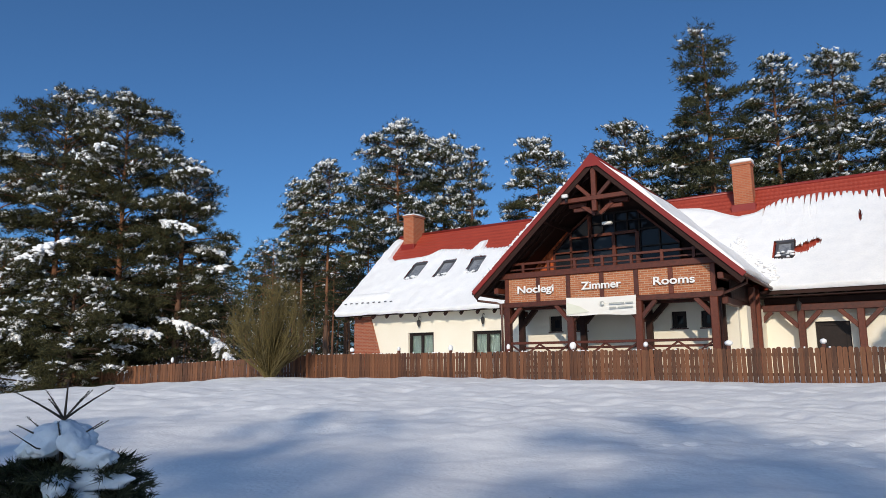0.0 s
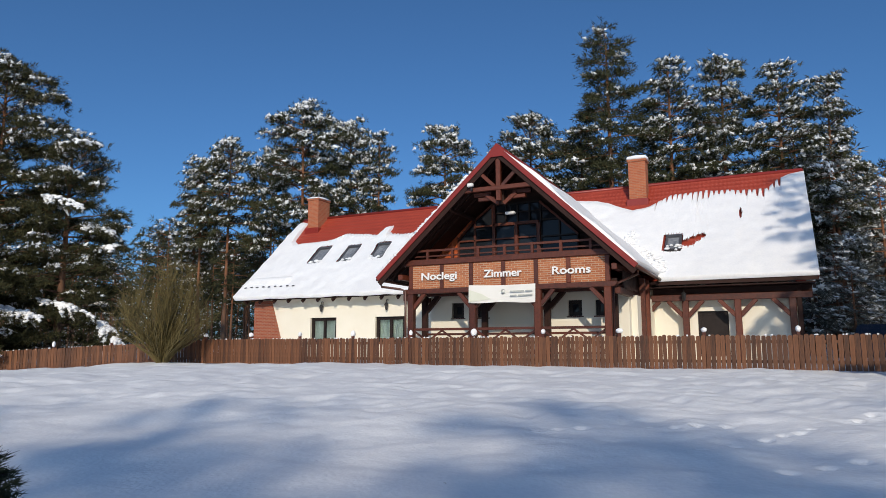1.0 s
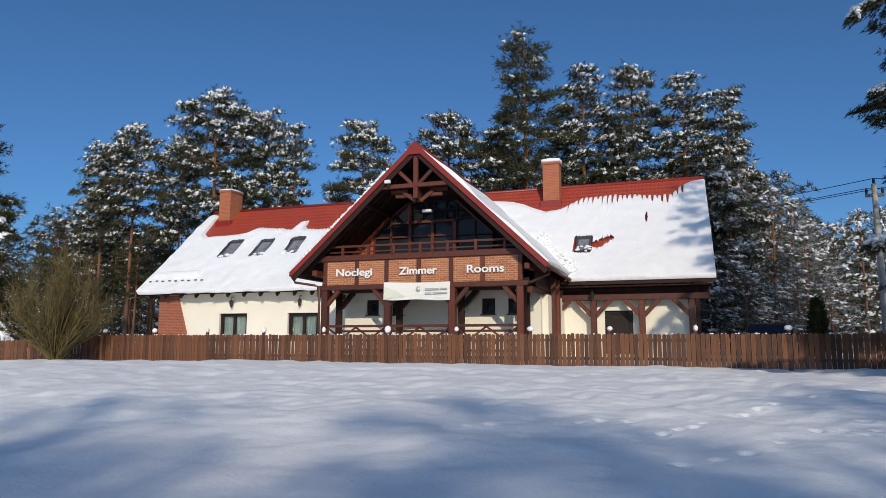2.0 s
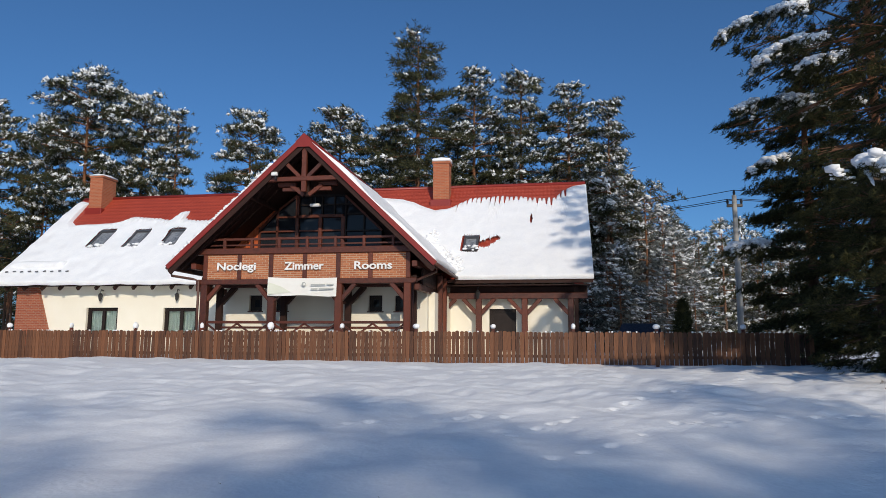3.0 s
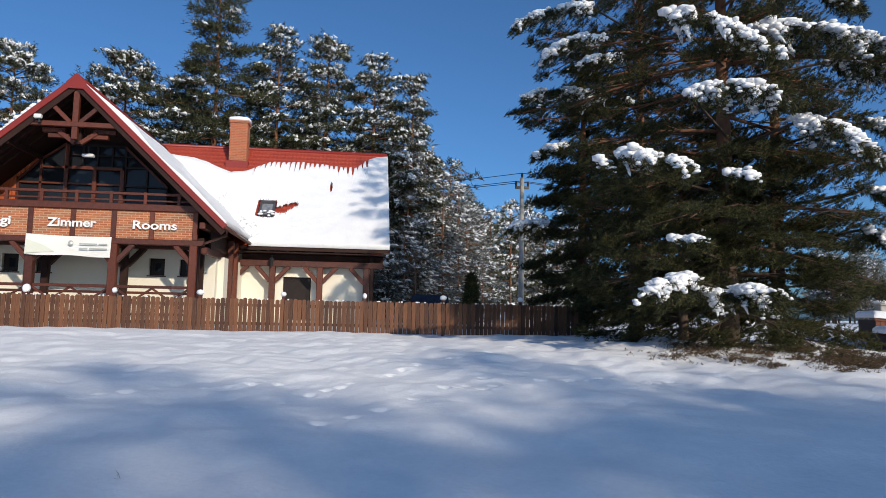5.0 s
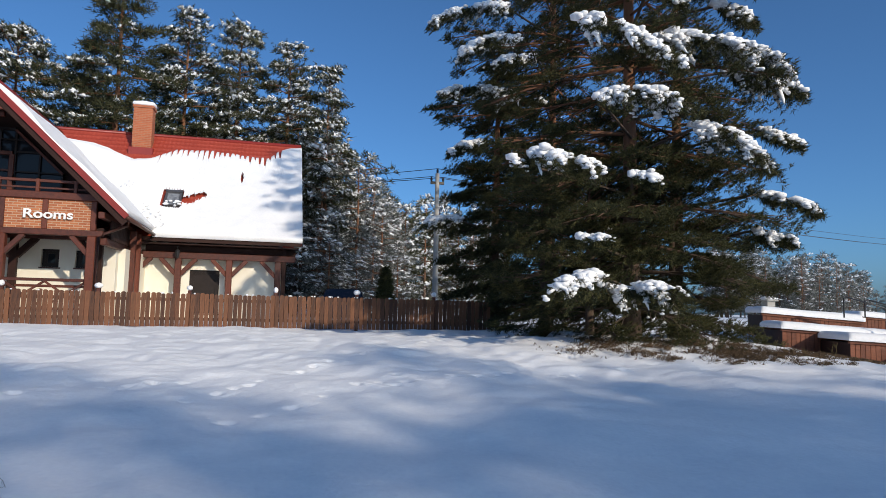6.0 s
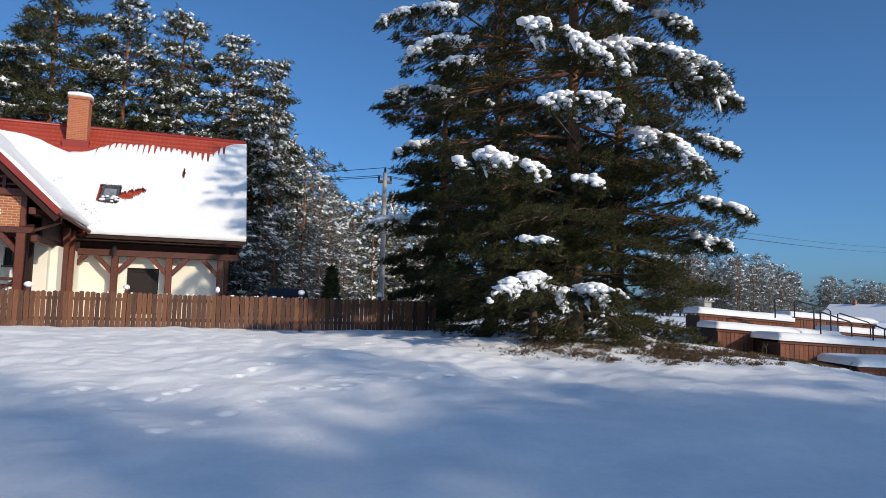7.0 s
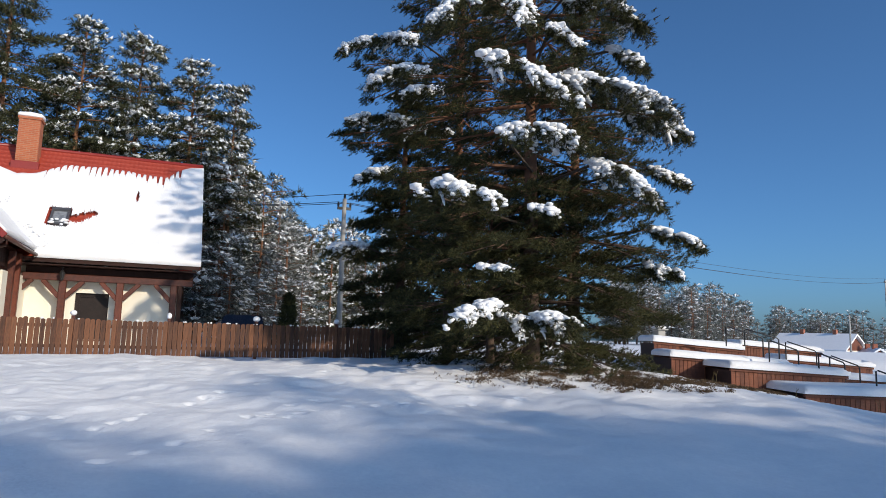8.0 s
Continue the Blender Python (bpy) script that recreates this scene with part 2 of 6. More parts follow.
def build_ground():
    xs = spread((-900, -60, 60), (-60, -26, 1.0), (-26, -14, 0.22), (-14, -3, 0.1), (-3, 6.5, 0.05), (6.5, 15, 0.1), (15, 30, 0.22), (30, 60, 1.0), (60, 901, 60))
    ys = spread((-600, -20, 60), (-20, 1, 1.5), (1, 6, 0.14), (6, 7, 0.08), (7, 14, 0.046), (14, 19, 0.075), (19, 23.5, 0.15), (23.5, 60, 1.2), (60, 901, 60))
    X, Y = np.meshgrid(xs, ys, indexing="ij")
    Z = lie(X, Y)
    near = ramp01(26 - Y, 0, 6) * ramp01(45 - np.abs(X), 0, 10) * ramp01(Y, -6, 2)
    crust = 0.35 + 0.65 * ramp01(Y, 6.5, 12)
    Z += near * (0.07 * field(X, Y, 3.4) + 0.045 * field(X, Y, 1.3, 3) + crust * (0.036 * field(X, Y, 0.62, 7) + 0.026 * field(X, Y, 0.34, 13) + 0.013 * field(X, Y, 0.19, 17)) + 0.03 * np.maximum(0, field(X * 0.8, Y, 0.9, 9)) ** 2)
    rng = np.random.default_rng(11)
    for (x0, y0), (x1, y1) in (((-1.2, 8.2), (3.2, 14.3)), ((3.2, 14.3), (6.0, 17.0)), ((-0.2, 7.4), (2.6, 10.8)), ((1.4, 9.4), (7.6, 11.6)), ((-3.5, 9.0), (-0.6, 10.2))):
        n = int(math.hypot(x1 - x0, y1 - y0) / 0.30)
        for k in range(n):
            t = (k + 0.5) / n
            cx, cy = x0 + (x1 - x0) * t + rng.normal(0, 0.08), y0 + (y1 - y0) * t + rng.normal(0, 0.08)
            if rng.random() < 0.35:
                continue
            r = rng.uniform(0.05, 0.085)
            d2 = ((X - cx) ** 2 + (Y - cy) ** 2) / r ** 2
            Z += -0.05 * np.exp(-d2) + 0.012 * np.exp(-((np.sqrt(d2) - 1.7) ** 2) * 3)
    n, m = X.shape
    idx = np.arange(n * m).reshape(n, m)
    F = np.stack([idx[:-1, :-1], idx[1:, :-1], idx[1:, 1:], idx[:-1, 1:]], -1).reshape(-1, 4)
    ob = link("ground", array_mesh("ground", np.stack([X, Y, Z], -1).reshape(-1, 3), F), SNOW, smooth=True)
    tagged(ob, "deep sunlit snow with tracks and soft hollows", "snow", kind="structure")


build_ground()

# ---- tufts and lumps ----
_ico = bmesh.new()
bmesh.ops.create_icosphere(_ico, subdivisions=1, radius=1.0)
ICO1_V = np.array([v.co[:] for v in _ico.verts])
ICO1_F = np.array([[v.index for v in f.verts] for f in _ico.faces])
_ico.free()
_ico = bmesh.new()
bmesh.ops.create_icosphere(_ico, subdivisions=2, radius=1.0)
ICO2_V = np.array([v.co[:] for v in _ico.verts])
ICO2_F = np.array([[v.index for v in f.verts] for f in _ico.faces])
_ico.free()

_ico = bmesh.new()
bmesh.ops.create_icosphere(_ico, subdivisions=4, radius=1.0)
ICO3_V = np.array([v.co[:] for v in _ico.verts])
ICO3_F = np.array([[v.index for v in f.verts] for f in _ico.faces])
_ico.free()


OCTA_V = np.array([(1, 0, 0), (-1, 0, 0), (0, 1, 0), (0, -1, 0), (0, 0, 1), (0, 0, -1)], float)
OCTA_F = np.array([(0, 2, 4), (2, 1, 4), (1, 3, 4), (3, 0, 4), (2, 0, 5), (1, 2, 5), (3, 1, 5), (0, 3, 5)])


def needles(rng, at, way, size, blades, width):
    """Tufts of narrow blades round the points given, fanned out about their ways."""
    n = len(at)
    c, d = np.repeat(at, blades, 0), np.repeat(way, blades, 0)
    s = np.repeat(size, blades)[:, None]
    r = rng.normal(size=(n * blades, 3))
    r /= np.linalg.norm(r, axis=1, keepdims=True)
    b = d * 0.7 + r * 0.9
    b /= np.linalg.norm(b, axis=1, keepdims=True)
    root = c + r[:, ::-1] * s * 0.28
    tip = root + b * s * rng.uniform(0.6, 1.1, (n * blades, 1))
    side = np.cross(b, rng.normal(size=(n * blades, 3)))
    side /= np.linalg.norm(side, axis=1, keepdims=True) + 1e-9
    side = side * s * width
    V = np.stack([root - side, root + side, tip], 1).reshape(-1, 3)
    return V, np.arange(len(V)).reshape(-1, 3)


def lumps(rng, at, size, flat=0.45, fine=False, rough=0.22, coarse=False):
    """Rounded, uneven lumps of snow."""
    BV, BF = (ICO2_V, ICO2_F) if fine else (OCTA_V, OCTA_F) if coarse else (ICO1_V, ICO1_F)
    n, k = len(at), len(BV)
    a = rng.uniform(0, 2 * np.pi, n)
    sc = np.stack([size * rng.uniform(0.7, 1.4, n), size * rng.uniform(0.6, 1.1, n), size * flat * rng.uniform(0.7, 1.3, n)], -1)
    v = BV[None] * (1 + rough * rng.normal(size=(n, k, 1))) * sc[:, None]
    x, y = v[..., 0] * np.cos(a)[:, None] - v[..., 1] * np.sin(a)[:, None], v[..., 0] * np.sin(a)[:, None] + v[..., 1] * np.cos(a)[:, None]
    V = np.stack([x, y, v[..., 2]], -1) + at[:, None]
    F = (BF[None] + (np.arange(n) * k)[:, None, None])
    return V.reshape(-1, 3), F.reshape(-1, 3)



# ---- the guest house ----
GROUND_H = 0.93
EAVE_Y, EAVE_Z, RIDGE_Y, RIDGE_Z = 29.0, 4.25, 34.95, 9.68
SLOPE = (RIDGE_Z - EAVE_Z) / (RIDGE_Y - EAVE_Y)
CS = 1 / math.hypot(1, SLOPE)
SN = SLOPE * CS
X_W, X_E = -27.5, 1.3
GC, G_Y, G_Z = -9.62, 23.8, 9.34  # the cross gable's middle, front and ridge
G_W, G_E, G_EZ = -14.95, -4.55, 4.47

house = thing("guest_house", (-10, 30, GROUND_H), "long cream guest house with snowy red roof and timber gable", "house")


def on_roof(x, v, off=0.0):
    """A point of the front slope, v metres up from the eave and off metres above its face."""
    return Vector((x, EAVE_Y + v * CS - off * SN, EAVE_Z + v * SN + off * CS))


def tile_sheet(name, parent, x0, x1, v1, frame_of, pitch=0.19, course=0.36):
    """Pressed metal tiles: waves across, small steps up the slope."""
    nx = int((x1 - x0) / (pitch / 4))
    xs = np.linspace(x0, x1, nx + 1)
    vs, lift = [], []
    for k in range(int(v1 / course) + 1):
        for dv, h in ((0.0, 0.018), (0.12, 0.012), (course - 0.012, 0.0)):
            if k * course + dv <= v1:
                vs.append(k * course + dv), lift.append(h)
    vs, lift = np.array(vs), np.array(lift)
    S, V = np.meshgrid(xs, vs, indexing="ij")
    O = lift[None, :] + 0.008 * np.cos(2 * np.pi * S / pitch)
    verts = frame_of(S, V, O)
    n, m = S.shape
    idx = np.arange(n * m).reshape(n, m)
    F = np.stack([idx[:-1, :-1], idx[1:, :-1], idx[1:, 1:], idx[:-1, 1:]], -1).reshape(-1, 4)
    return link(name, array_mesh(name, verts.reshape(-1, 3), F), ROOF_RED, parent, "red pressed metal roof tiles", smooth=False)


def slab(name, corners, thick, mat, parent, label=""):
    """A board with four or more corners given round, and a thickness below."""
    bm = bmesh.new()
    top = [bm.verts.new(c) for c in corners]
    n = (Vector(corners[1]) - Vector(corners[0])).cross(Vector(corners[2]) - Vector(corners[0])).normalized()
    if n.z < 0:
        n = -n
    low = [bm.verts.new(Vector(c) - n * thick) for c in corners]
    bm.faces.new(top), bm.faces.new(low[::-1])
    for i in range(len(top)):
        j = (i + 1) % len(top)
        bm.faces.new((top[i], low[i], low[j], top[j]))
    return part(name, bm, mat, parent, label)


# main roof: boards, tiles, ridge cap, back slope
roof = slab("roof", [on_roof(X_W, 0, -0.03), on_roof(X_E, 0, -0.03), on_roof(X_E, 8.06, -0.03), on_roof(X_W, 8.06, -0.03)], 0.16, WOOD_SOFFIT, house, "dark boarded roof with red metal tiles")
tile_sheet("roof_tiles", roof, X_W, X_E, 8.05, lambda S, V, O: np.stack([S, EAVE_Y + V * CS - O * SN, EAVE_Z + V * SN + O * CS], -1))
slab("back_slope", [(X_W, RIDGE_Y, RIDGE_Z), (X_E, RIDGE_Y, RIDGE_Z), (X_E, 2 * RIDGE_Y - EAVE_Y, EAVE_Z), (X_W, 2 * RIDGE_Y - EAVE_Y, EAVE_Z)], 0.16, ROOF_RED, roof)
bm = bmesh.new()
tube(bm, [(X_W, RIDGE_Y, RIDGE_Z + 0.02), (X_E, RIDGE_Y, RIDGE_Z + 0.02)], 0.10, 10)
part("ridge_cap", bm, VERGE_RED, roof, smooth=True)
for x in (X_W, X_E):
    timber("verge_board", on_roof(x, 0, -0.06), on_roof(x, 8.06, -0.06), 0.04, 0.26, VERGE_RED, roof)
timber("fascia", (X_W, EAVE_Y + 0.02, EAVE_Z - 0.06), (-14.9, EAVE_Y + 0.02, EAVE_Z - 0.06), 0.03, 0.06, WOOD_SOFFIT, roof)
timber("fascia", (-4.6, EAVE_Y + 0.02, EAVE_Z - 0.10), (X_E, EAVE_Y + 0.02, EAVE_Z - 0.10), 0.03, 0.16, WOOD_SOFFIT, roof)

# cross gable roof
def g_slope(side):
    xe = G_W if side < 0 else G_E
    y_back = EAVE_Y + (G_EZ - EAVE_Z) / SLOPE
    y_ridge = EAVE_Y + (G_Z - EAVE_Z) / SLOPE
    return [(GC, G_Y, G_Z), (xe, G_Y, G_EZ), (xe, y_back, G_EZ), (GC, y_ridge, G_Z)]


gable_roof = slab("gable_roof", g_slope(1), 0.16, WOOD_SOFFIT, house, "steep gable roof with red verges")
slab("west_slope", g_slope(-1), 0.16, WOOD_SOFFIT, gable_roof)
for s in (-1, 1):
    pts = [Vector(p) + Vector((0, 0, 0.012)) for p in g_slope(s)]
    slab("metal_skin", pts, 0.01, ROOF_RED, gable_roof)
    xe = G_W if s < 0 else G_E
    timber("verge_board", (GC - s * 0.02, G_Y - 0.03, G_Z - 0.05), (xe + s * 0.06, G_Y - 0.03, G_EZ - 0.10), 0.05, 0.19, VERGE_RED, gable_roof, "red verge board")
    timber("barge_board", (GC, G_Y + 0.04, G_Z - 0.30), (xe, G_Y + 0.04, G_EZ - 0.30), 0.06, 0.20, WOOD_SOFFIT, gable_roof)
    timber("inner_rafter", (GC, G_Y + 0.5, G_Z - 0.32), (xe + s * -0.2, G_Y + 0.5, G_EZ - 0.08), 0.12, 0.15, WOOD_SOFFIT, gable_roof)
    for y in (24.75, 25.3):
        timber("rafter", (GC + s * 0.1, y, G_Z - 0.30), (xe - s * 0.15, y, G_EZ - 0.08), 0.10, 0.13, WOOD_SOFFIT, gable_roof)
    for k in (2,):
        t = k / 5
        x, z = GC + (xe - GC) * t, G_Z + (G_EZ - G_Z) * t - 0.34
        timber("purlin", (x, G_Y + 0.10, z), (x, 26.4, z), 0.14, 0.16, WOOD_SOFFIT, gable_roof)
bm = bmesh.new()
tube(bm, [(GC, G_Y - 0.04, G_Z + 0.02), (GC, 34.4, G_Z + 0.02)], 0.09, 10)
part("ridge_cap", bm, VERGE_RED, gable_roof, smooth=True)

# truss at the gable's tip
truss = thing("gable_truss", (GC, G_Y, 7.6), "brown timber truss with king post in the gable tip", "truss")
TZ, TY = 7.71, G_Y + 0.12
timber("tie_beam", (-11.2, TY, TZ), (-8.05, TY, TZ), 0.16, 0.17, WOOD_DARK, truss)
timber("king_post", (GC, TY + 0.02, 7.2), (GC, TY + 0.02, 9.0), 0.16, 0.19, WOOD_DARK, truss)
for s in (-1, 1):
    timber("strut", (GC + s * 0.16, TY, 7.78), (GC + s * 0.76, TY, 8.36), 0.13, 0.14, WOOD_DARK, truss)
    timber("lower_strut", (GC + s * 0.10, TY + 0.3, 7.14), (GC + s * 0.62, TY + 0.3, 7.52), 0.13, 0.15, WOOD_DARK, truss)
    timber("corbel", (GC + s * 0.45, TY + 0.42, 7.58), (GC + s * 1.2, TY + 0.42, 7.58), 0.16, 0.15, WOOD_DARK, truss)
    timber("short_corbel", (GC + s * 0.3, TY + 0.36, 7.38), (GC + s * 0.98, TY + 0.36, 7.38), 0.16, 0.14, WOOD_DARK, truss)
timber("hanging_post", (GC + 0.02, TY + 0.34, 7.1), (GC + 0.02, TY + 0.34, 7.7), 0.2, 0.2, WOOD_SOFFIT, truss)


# walls
def wall(name, x0, x1, y0, y1, z1, holes=(), mat=PLASTER, label=""):
    """A wall along x with openings (x0, x1, z0, z1) that go through it."""
    bm = bmesh.new()
    cuts = sorted({x0, x1, *[h[0] for h in holes], *[h[1] for h in holes]})
    for a, b in zip(cuts, cuts[1:]):
        zs = [GROUND_H - 0.3, z1]
        for h in holes:
            if h[0] <= a and b <= h[1]:
                zs = [GROUND_H - 0.3, h[2], h[3], z1]
        for k in range(0, len(zs), 2):
            box(bm, a, b, y0, y1, zs[k], zs[k + 1])
    bmesh.ops.remove_doubles(bm, verts=bm.verts, dist=0.0005)
    return part(name, bm, mat, house, label)


def window(x0, x1, z0, z1, y, leaves=2, curtain=True, label="dark framed window", fill=None):
    """A casement set back in its opening: frame, sashes with panes, curtain behind, sill."""
    w = bmesh.new()
    t = 0.09
    for b in ((x0, x1, z1 - t, z1), (x0, x1, z0, z0 + t), (x0, x0 + t, z0 + t, z1 - t), (x1 - t, x1, z0 + t, z1 - t)):
        box(w, b[0], b[1], y, y + 0.09, b[2], b[3])
    win = part("window", w, FRAME_DARK, house, label)
    for k in range(leaves):
        a = x0 + t + (x1 - x0 - 2 * t) * k / leaves
        b = x0 + t + (x1 - x0 - 2 * t) * (k + 1) / leaves
        s = bmesh.new()
        for q in ((a, b, z1 - t - 0.07, z1 - t), (a, b, z0 + t, z0 + t + 0.07), (a, a + 0.08, z0 + t + 0.07, z1 - t - 0.07), (b - 0.08, b, z0 + t + 0.07, z1 - t - 0.07)):
            box(s, q[0], q[1], y + 0.015, y + 0.075, q[2], q[3])
        part("sash", s, FRAME_DARK, win)
        s = bmesh.new()
        box(s, a + 0.08, b - 0.08, y + 0.05, y + 0.056, z0 + t + 0.07, z1 - t - 0.07)
        part("pane", s, fill or (CURTAIN_GLASS if curtain else GLASS_DARK), win)
    if curtain:
        n = 40
        xs = np.linspace(x0 + 0.1, x1 - 0.1, n)
        ys = y + 0.16 + 0.02 * np.sin(xs * 48)
        V = np.concatenate([np.stack([xs, ys, np.full(n, z)], -1) for z in (z0 + 0.05, z1 - 0.05)])
        F = np.array([[i, i + 1, n + i + 1, n + i] for i in range(n - 1)])
        link("curtain", array_mesh("curtain", V, F), CURTAIN, win, "pale curtain")
    s = bmesh.new()
    box(s, x0 - 0.06, x1 + 0.06, y - 0.16, y + 0.0, z0 - 0.05, z0 - 0.005)
    part("sill", s, WOOD_DARK, win)
    # a near-black board added behind the panes stands in for the room's shade
    s = bmesh.new()
    box(s, x0, x1, y + 0.24, y + 0.26, z0, z1)
    part("dark_room", s, WOOD_SOFFIT, win)
    return win


CURTAIN_GLASS = bpy.data.materials.new("clear_window_glass")
CURTAIN_GLASS.use_nodes = True
_g = CURTAIN_GLASS.node_tree.nodes["Principled BSDF"]
_g.inputs["Transmission Weight"].default_value, _g.inputs["Roughness"].default_value, _g.inputs["IOR"].default_value = 1.0, 0.02, 1.1
_g.inputs["Base Color"].default_value = (0.9, 0.95, 0.93, 1)

WY = 29.8
wl = [(-22.95, -21.25, 1.75, 3.12), (-18.83, -17.1, 1.75, 3.10)]
wall("wall_west", -26.6, -13.9, WY, WY + 0.35, 4.85, wl, label="cream rendered wall")
for h in wl:
    window(*h, WY + 0.14)
PY = 26.5
wp = [(-12.87, -12.3, 2.80, 3.45), (-11.7, -11.17, 2.80, 3.44), (-7.72, -7.15, 2.78, 3.42), (-6.62, -6.15, 2.78, 3.40)]
wall("porch_wall", -13.9, -5.3, PY, PY + 0.35, 3.92, wp, label="cream porch wall in shade")
for h in wp:
    window(*h, PY + 0.14, leaves=1, curtain=False)
RY = 30.2
we = [(-3.2, -2.0, 1.2, 3.02)]
wall("wall_east", -5.3, 0.55, RY, RY + 0.35, 4.6, we, label="cream rendered wall behind posts")
window(*we[0], RY + 0.12, leaves=1, curtain=False, label="dark brown panelled door", fill=FRAME_DARK)
part("door_leaf", bevelled(-3.15, -2.05, RY + 0.19, RY + 0.23, 1.2, 2.98, 0.01), FRAME_DARK, house, "dark brown door leaf")
for x0, x1, y0, y1, z1 in ((-13.9, -13.55, 26.86, 29.79, 3.9), (-5.3, -4.95, 28.9, 30.18, 3.55), (-5.30, -5.06, 26.86, 28.89, 3.55)):
    bm = bmesh.new()
    box(bm, x0, x1, y0, y1, GROUND_H - 0.3, z1)
    part("side_wall", bm, PLASTER, house)
for y in (27.75, 28.75):
    timber("wall_post", (-5.0, y, GROUND_H - 0.2), (-5.0, y, 4.3), 0.22, 0.22, WOOD_DARK, house)
for k in range(14):
    y = 24.9 + k * 0.34
    part("side_board", bevelled(-5.22, -5.16, y, y + 0.33, 3.7, 4.35, 0.008), WOOD_SOFFIT, house)
bm = bmesh.new()
box(bm, -5.15, 1.2, 29.12, 30.19, 3.98, 4.03)
part("soffit", bm, WOOD_SOFFIT, house, "dark boarded soffit")
slab("soffit", [on_roof(-27.4, 0.06, -0.20), on_roof(-14.3, 0.06, -0.20), on_roof(-14.3, 1.12, -0.20), on_roof(-27.4, 1.12, -0.20)], 0.03, PLASTER, house)
for x0, x1 in ((-26.6, -26.25), (0.2, 0.55)):
    bm = bmesh.new()
    for y0, y1, z in ((WY + 0.36 if x0 < -20 else RY + 0.36, 40.0, 4.6),):
        box(bm, x0, x1, y0, y1, GROUND_H - 0.3, z)
    v = [bm.verts.new(p) for p in ((x0 + 0.05, 30.6, 4.6), (x0 + 0.05, 39.3, 4.6), (x0 + 0.05, RIDGE_Y, 9.2))]
    u = [bm.verts.new(p.co + Vector((0.25, 0, 0))) for p in v]
    bm.faces.new(v), bm.faces.new(u[::-1])
    for i in range(3):
        bm.faces.new((v[i], u[i], u[(i + 1) % 3], v[(i + 1) % 3]))
    part("end_wall", bm, PLASTER, house)
bm = bmesh.new()
box(bm, -26.6, 0.5, 39.8, 40.1, GROUND_H - 0.3, 4.6)
part("back_wall", bm, PLASTER, house)

# slanting brick buttress at the west end
bm = bmesh.new()
pr = [(-26.75, GROUND_H - 0.3), (-24.45, GROUND_H - 0.3), (-25.62, 4.12), (-26.75, 4.12)]
a = [bm.verts.new((x, WY - 0.16, z)) for x, z in pr]
b = [bm.verts.new((x, WY - 0.004, z)) for x, z in pr]
bm.faces.new(a), bm.faces.new(b[::-1])
for i in range(4):
    bm.faces.new((a[i], b[i], b[(i + 1) % 4], a[(i + 1) % 4]))
part("brick_buttress", bm, BRICK_RED, house, "slanting red brick corner")

# rafter tails and soffits under the eaves
for i in range(13):
    x = -26.9 + i * 0.98
    timber("rafter_tail", (x, EAVE_Y + 0.08, 3.98), (x, EAVE_Y + 0.42, 3.98 + 0.34 * SLOPE), 0.11, 0.17, WOOD_SOFFIT, roof)
for i in range(7):
    x = -4.3 + i * 0.85
    timber("rafter_tail", (x, EAVE_Y + 0.10, 4.13), (x, EAVE_Y + 0.6, 4.13 + 0.5 * SLOPE), 0.10, 0.14, WOOD_SOFFIT, roof)


# posts, beams and braces
def post(x, y, z0, z1, w, parent):
    p = timber("post", (x, y, z0), (x, y, z1), w, w, WOOD_DARK, parent)
    return p


def brace(x, y, z, dx, dz, parent, w=0.13):
    timber("brace", (x, y, z - dz), (x + dx, y, z), w, w, WOOD_DARK, parent)


arcade = thing("timber_arcade", (-2.5, 29.75, GROUND_H), "brown timber posts and braces carrying the eave", "posts")
for x in (-5.35, -3.61, -1.60, 0.38):
    post(x, 29.75, GROUND_H - 0.2, 3.45, 0.25, arcade)
    for s in (-1, 1):
        if -5.3 < x + s * 0.6 < 0.4:
            brace(x + s * 0.08, 29.75, 3.45, s * 0.62, 0.66, arcade, 0.17)
timber("wall_plate", (-5.0, 29.75, 3.57), (1.1, 29.75, 3.57), 0.22, 0.26, WOOD_DARK, arcade)
# near-black colour paints in the eave's shade above the wall plate
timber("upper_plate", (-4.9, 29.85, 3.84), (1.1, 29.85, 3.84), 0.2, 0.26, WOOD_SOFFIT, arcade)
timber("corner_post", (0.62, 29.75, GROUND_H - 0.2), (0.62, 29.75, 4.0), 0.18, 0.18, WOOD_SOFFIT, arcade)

porch = thing("gable_porch", (-9.7, 24.4, GROUND_H), "timber porch and balcony under the gable", "porch")
PX = (-13.75, -10.97, -8.29, -5.64)
for x in PX:
    post(x, 24.45, GROUND_H - 0.2, 3.74, 0.27, porch)
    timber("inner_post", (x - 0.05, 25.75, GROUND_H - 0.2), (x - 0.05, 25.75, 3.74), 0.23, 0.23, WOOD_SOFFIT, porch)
    for s in (-1, 1):
        if PX[0] - 0.1 < x + s < PX[-1] + 0.1:
            brace(x + s * 0.08, 24.45, 3.74, s * 0.55, 0.62, porch, 0.16)
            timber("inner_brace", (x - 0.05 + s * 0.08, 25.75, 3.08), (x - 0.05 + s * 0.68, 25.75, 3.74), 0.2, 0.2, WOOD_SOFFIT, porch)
timber("lower_beam", (-14.1, 24.45, 3.83), (-5.3, 24.45, 3.83), 0.24, 0.20, WOOD_DARK, porch)
timber("upper_beam", (-14.3, 24.45, 5.02), (-5.1, 24.45, 5.02), 0.26, 0.24, WOOD_DARK, porch)
timber("inner_beam", (-14.0, 25.75, 3.80), (-5.3, 25.75, 3.80), 0.22, 0.2, WOOD_DARK, porch)
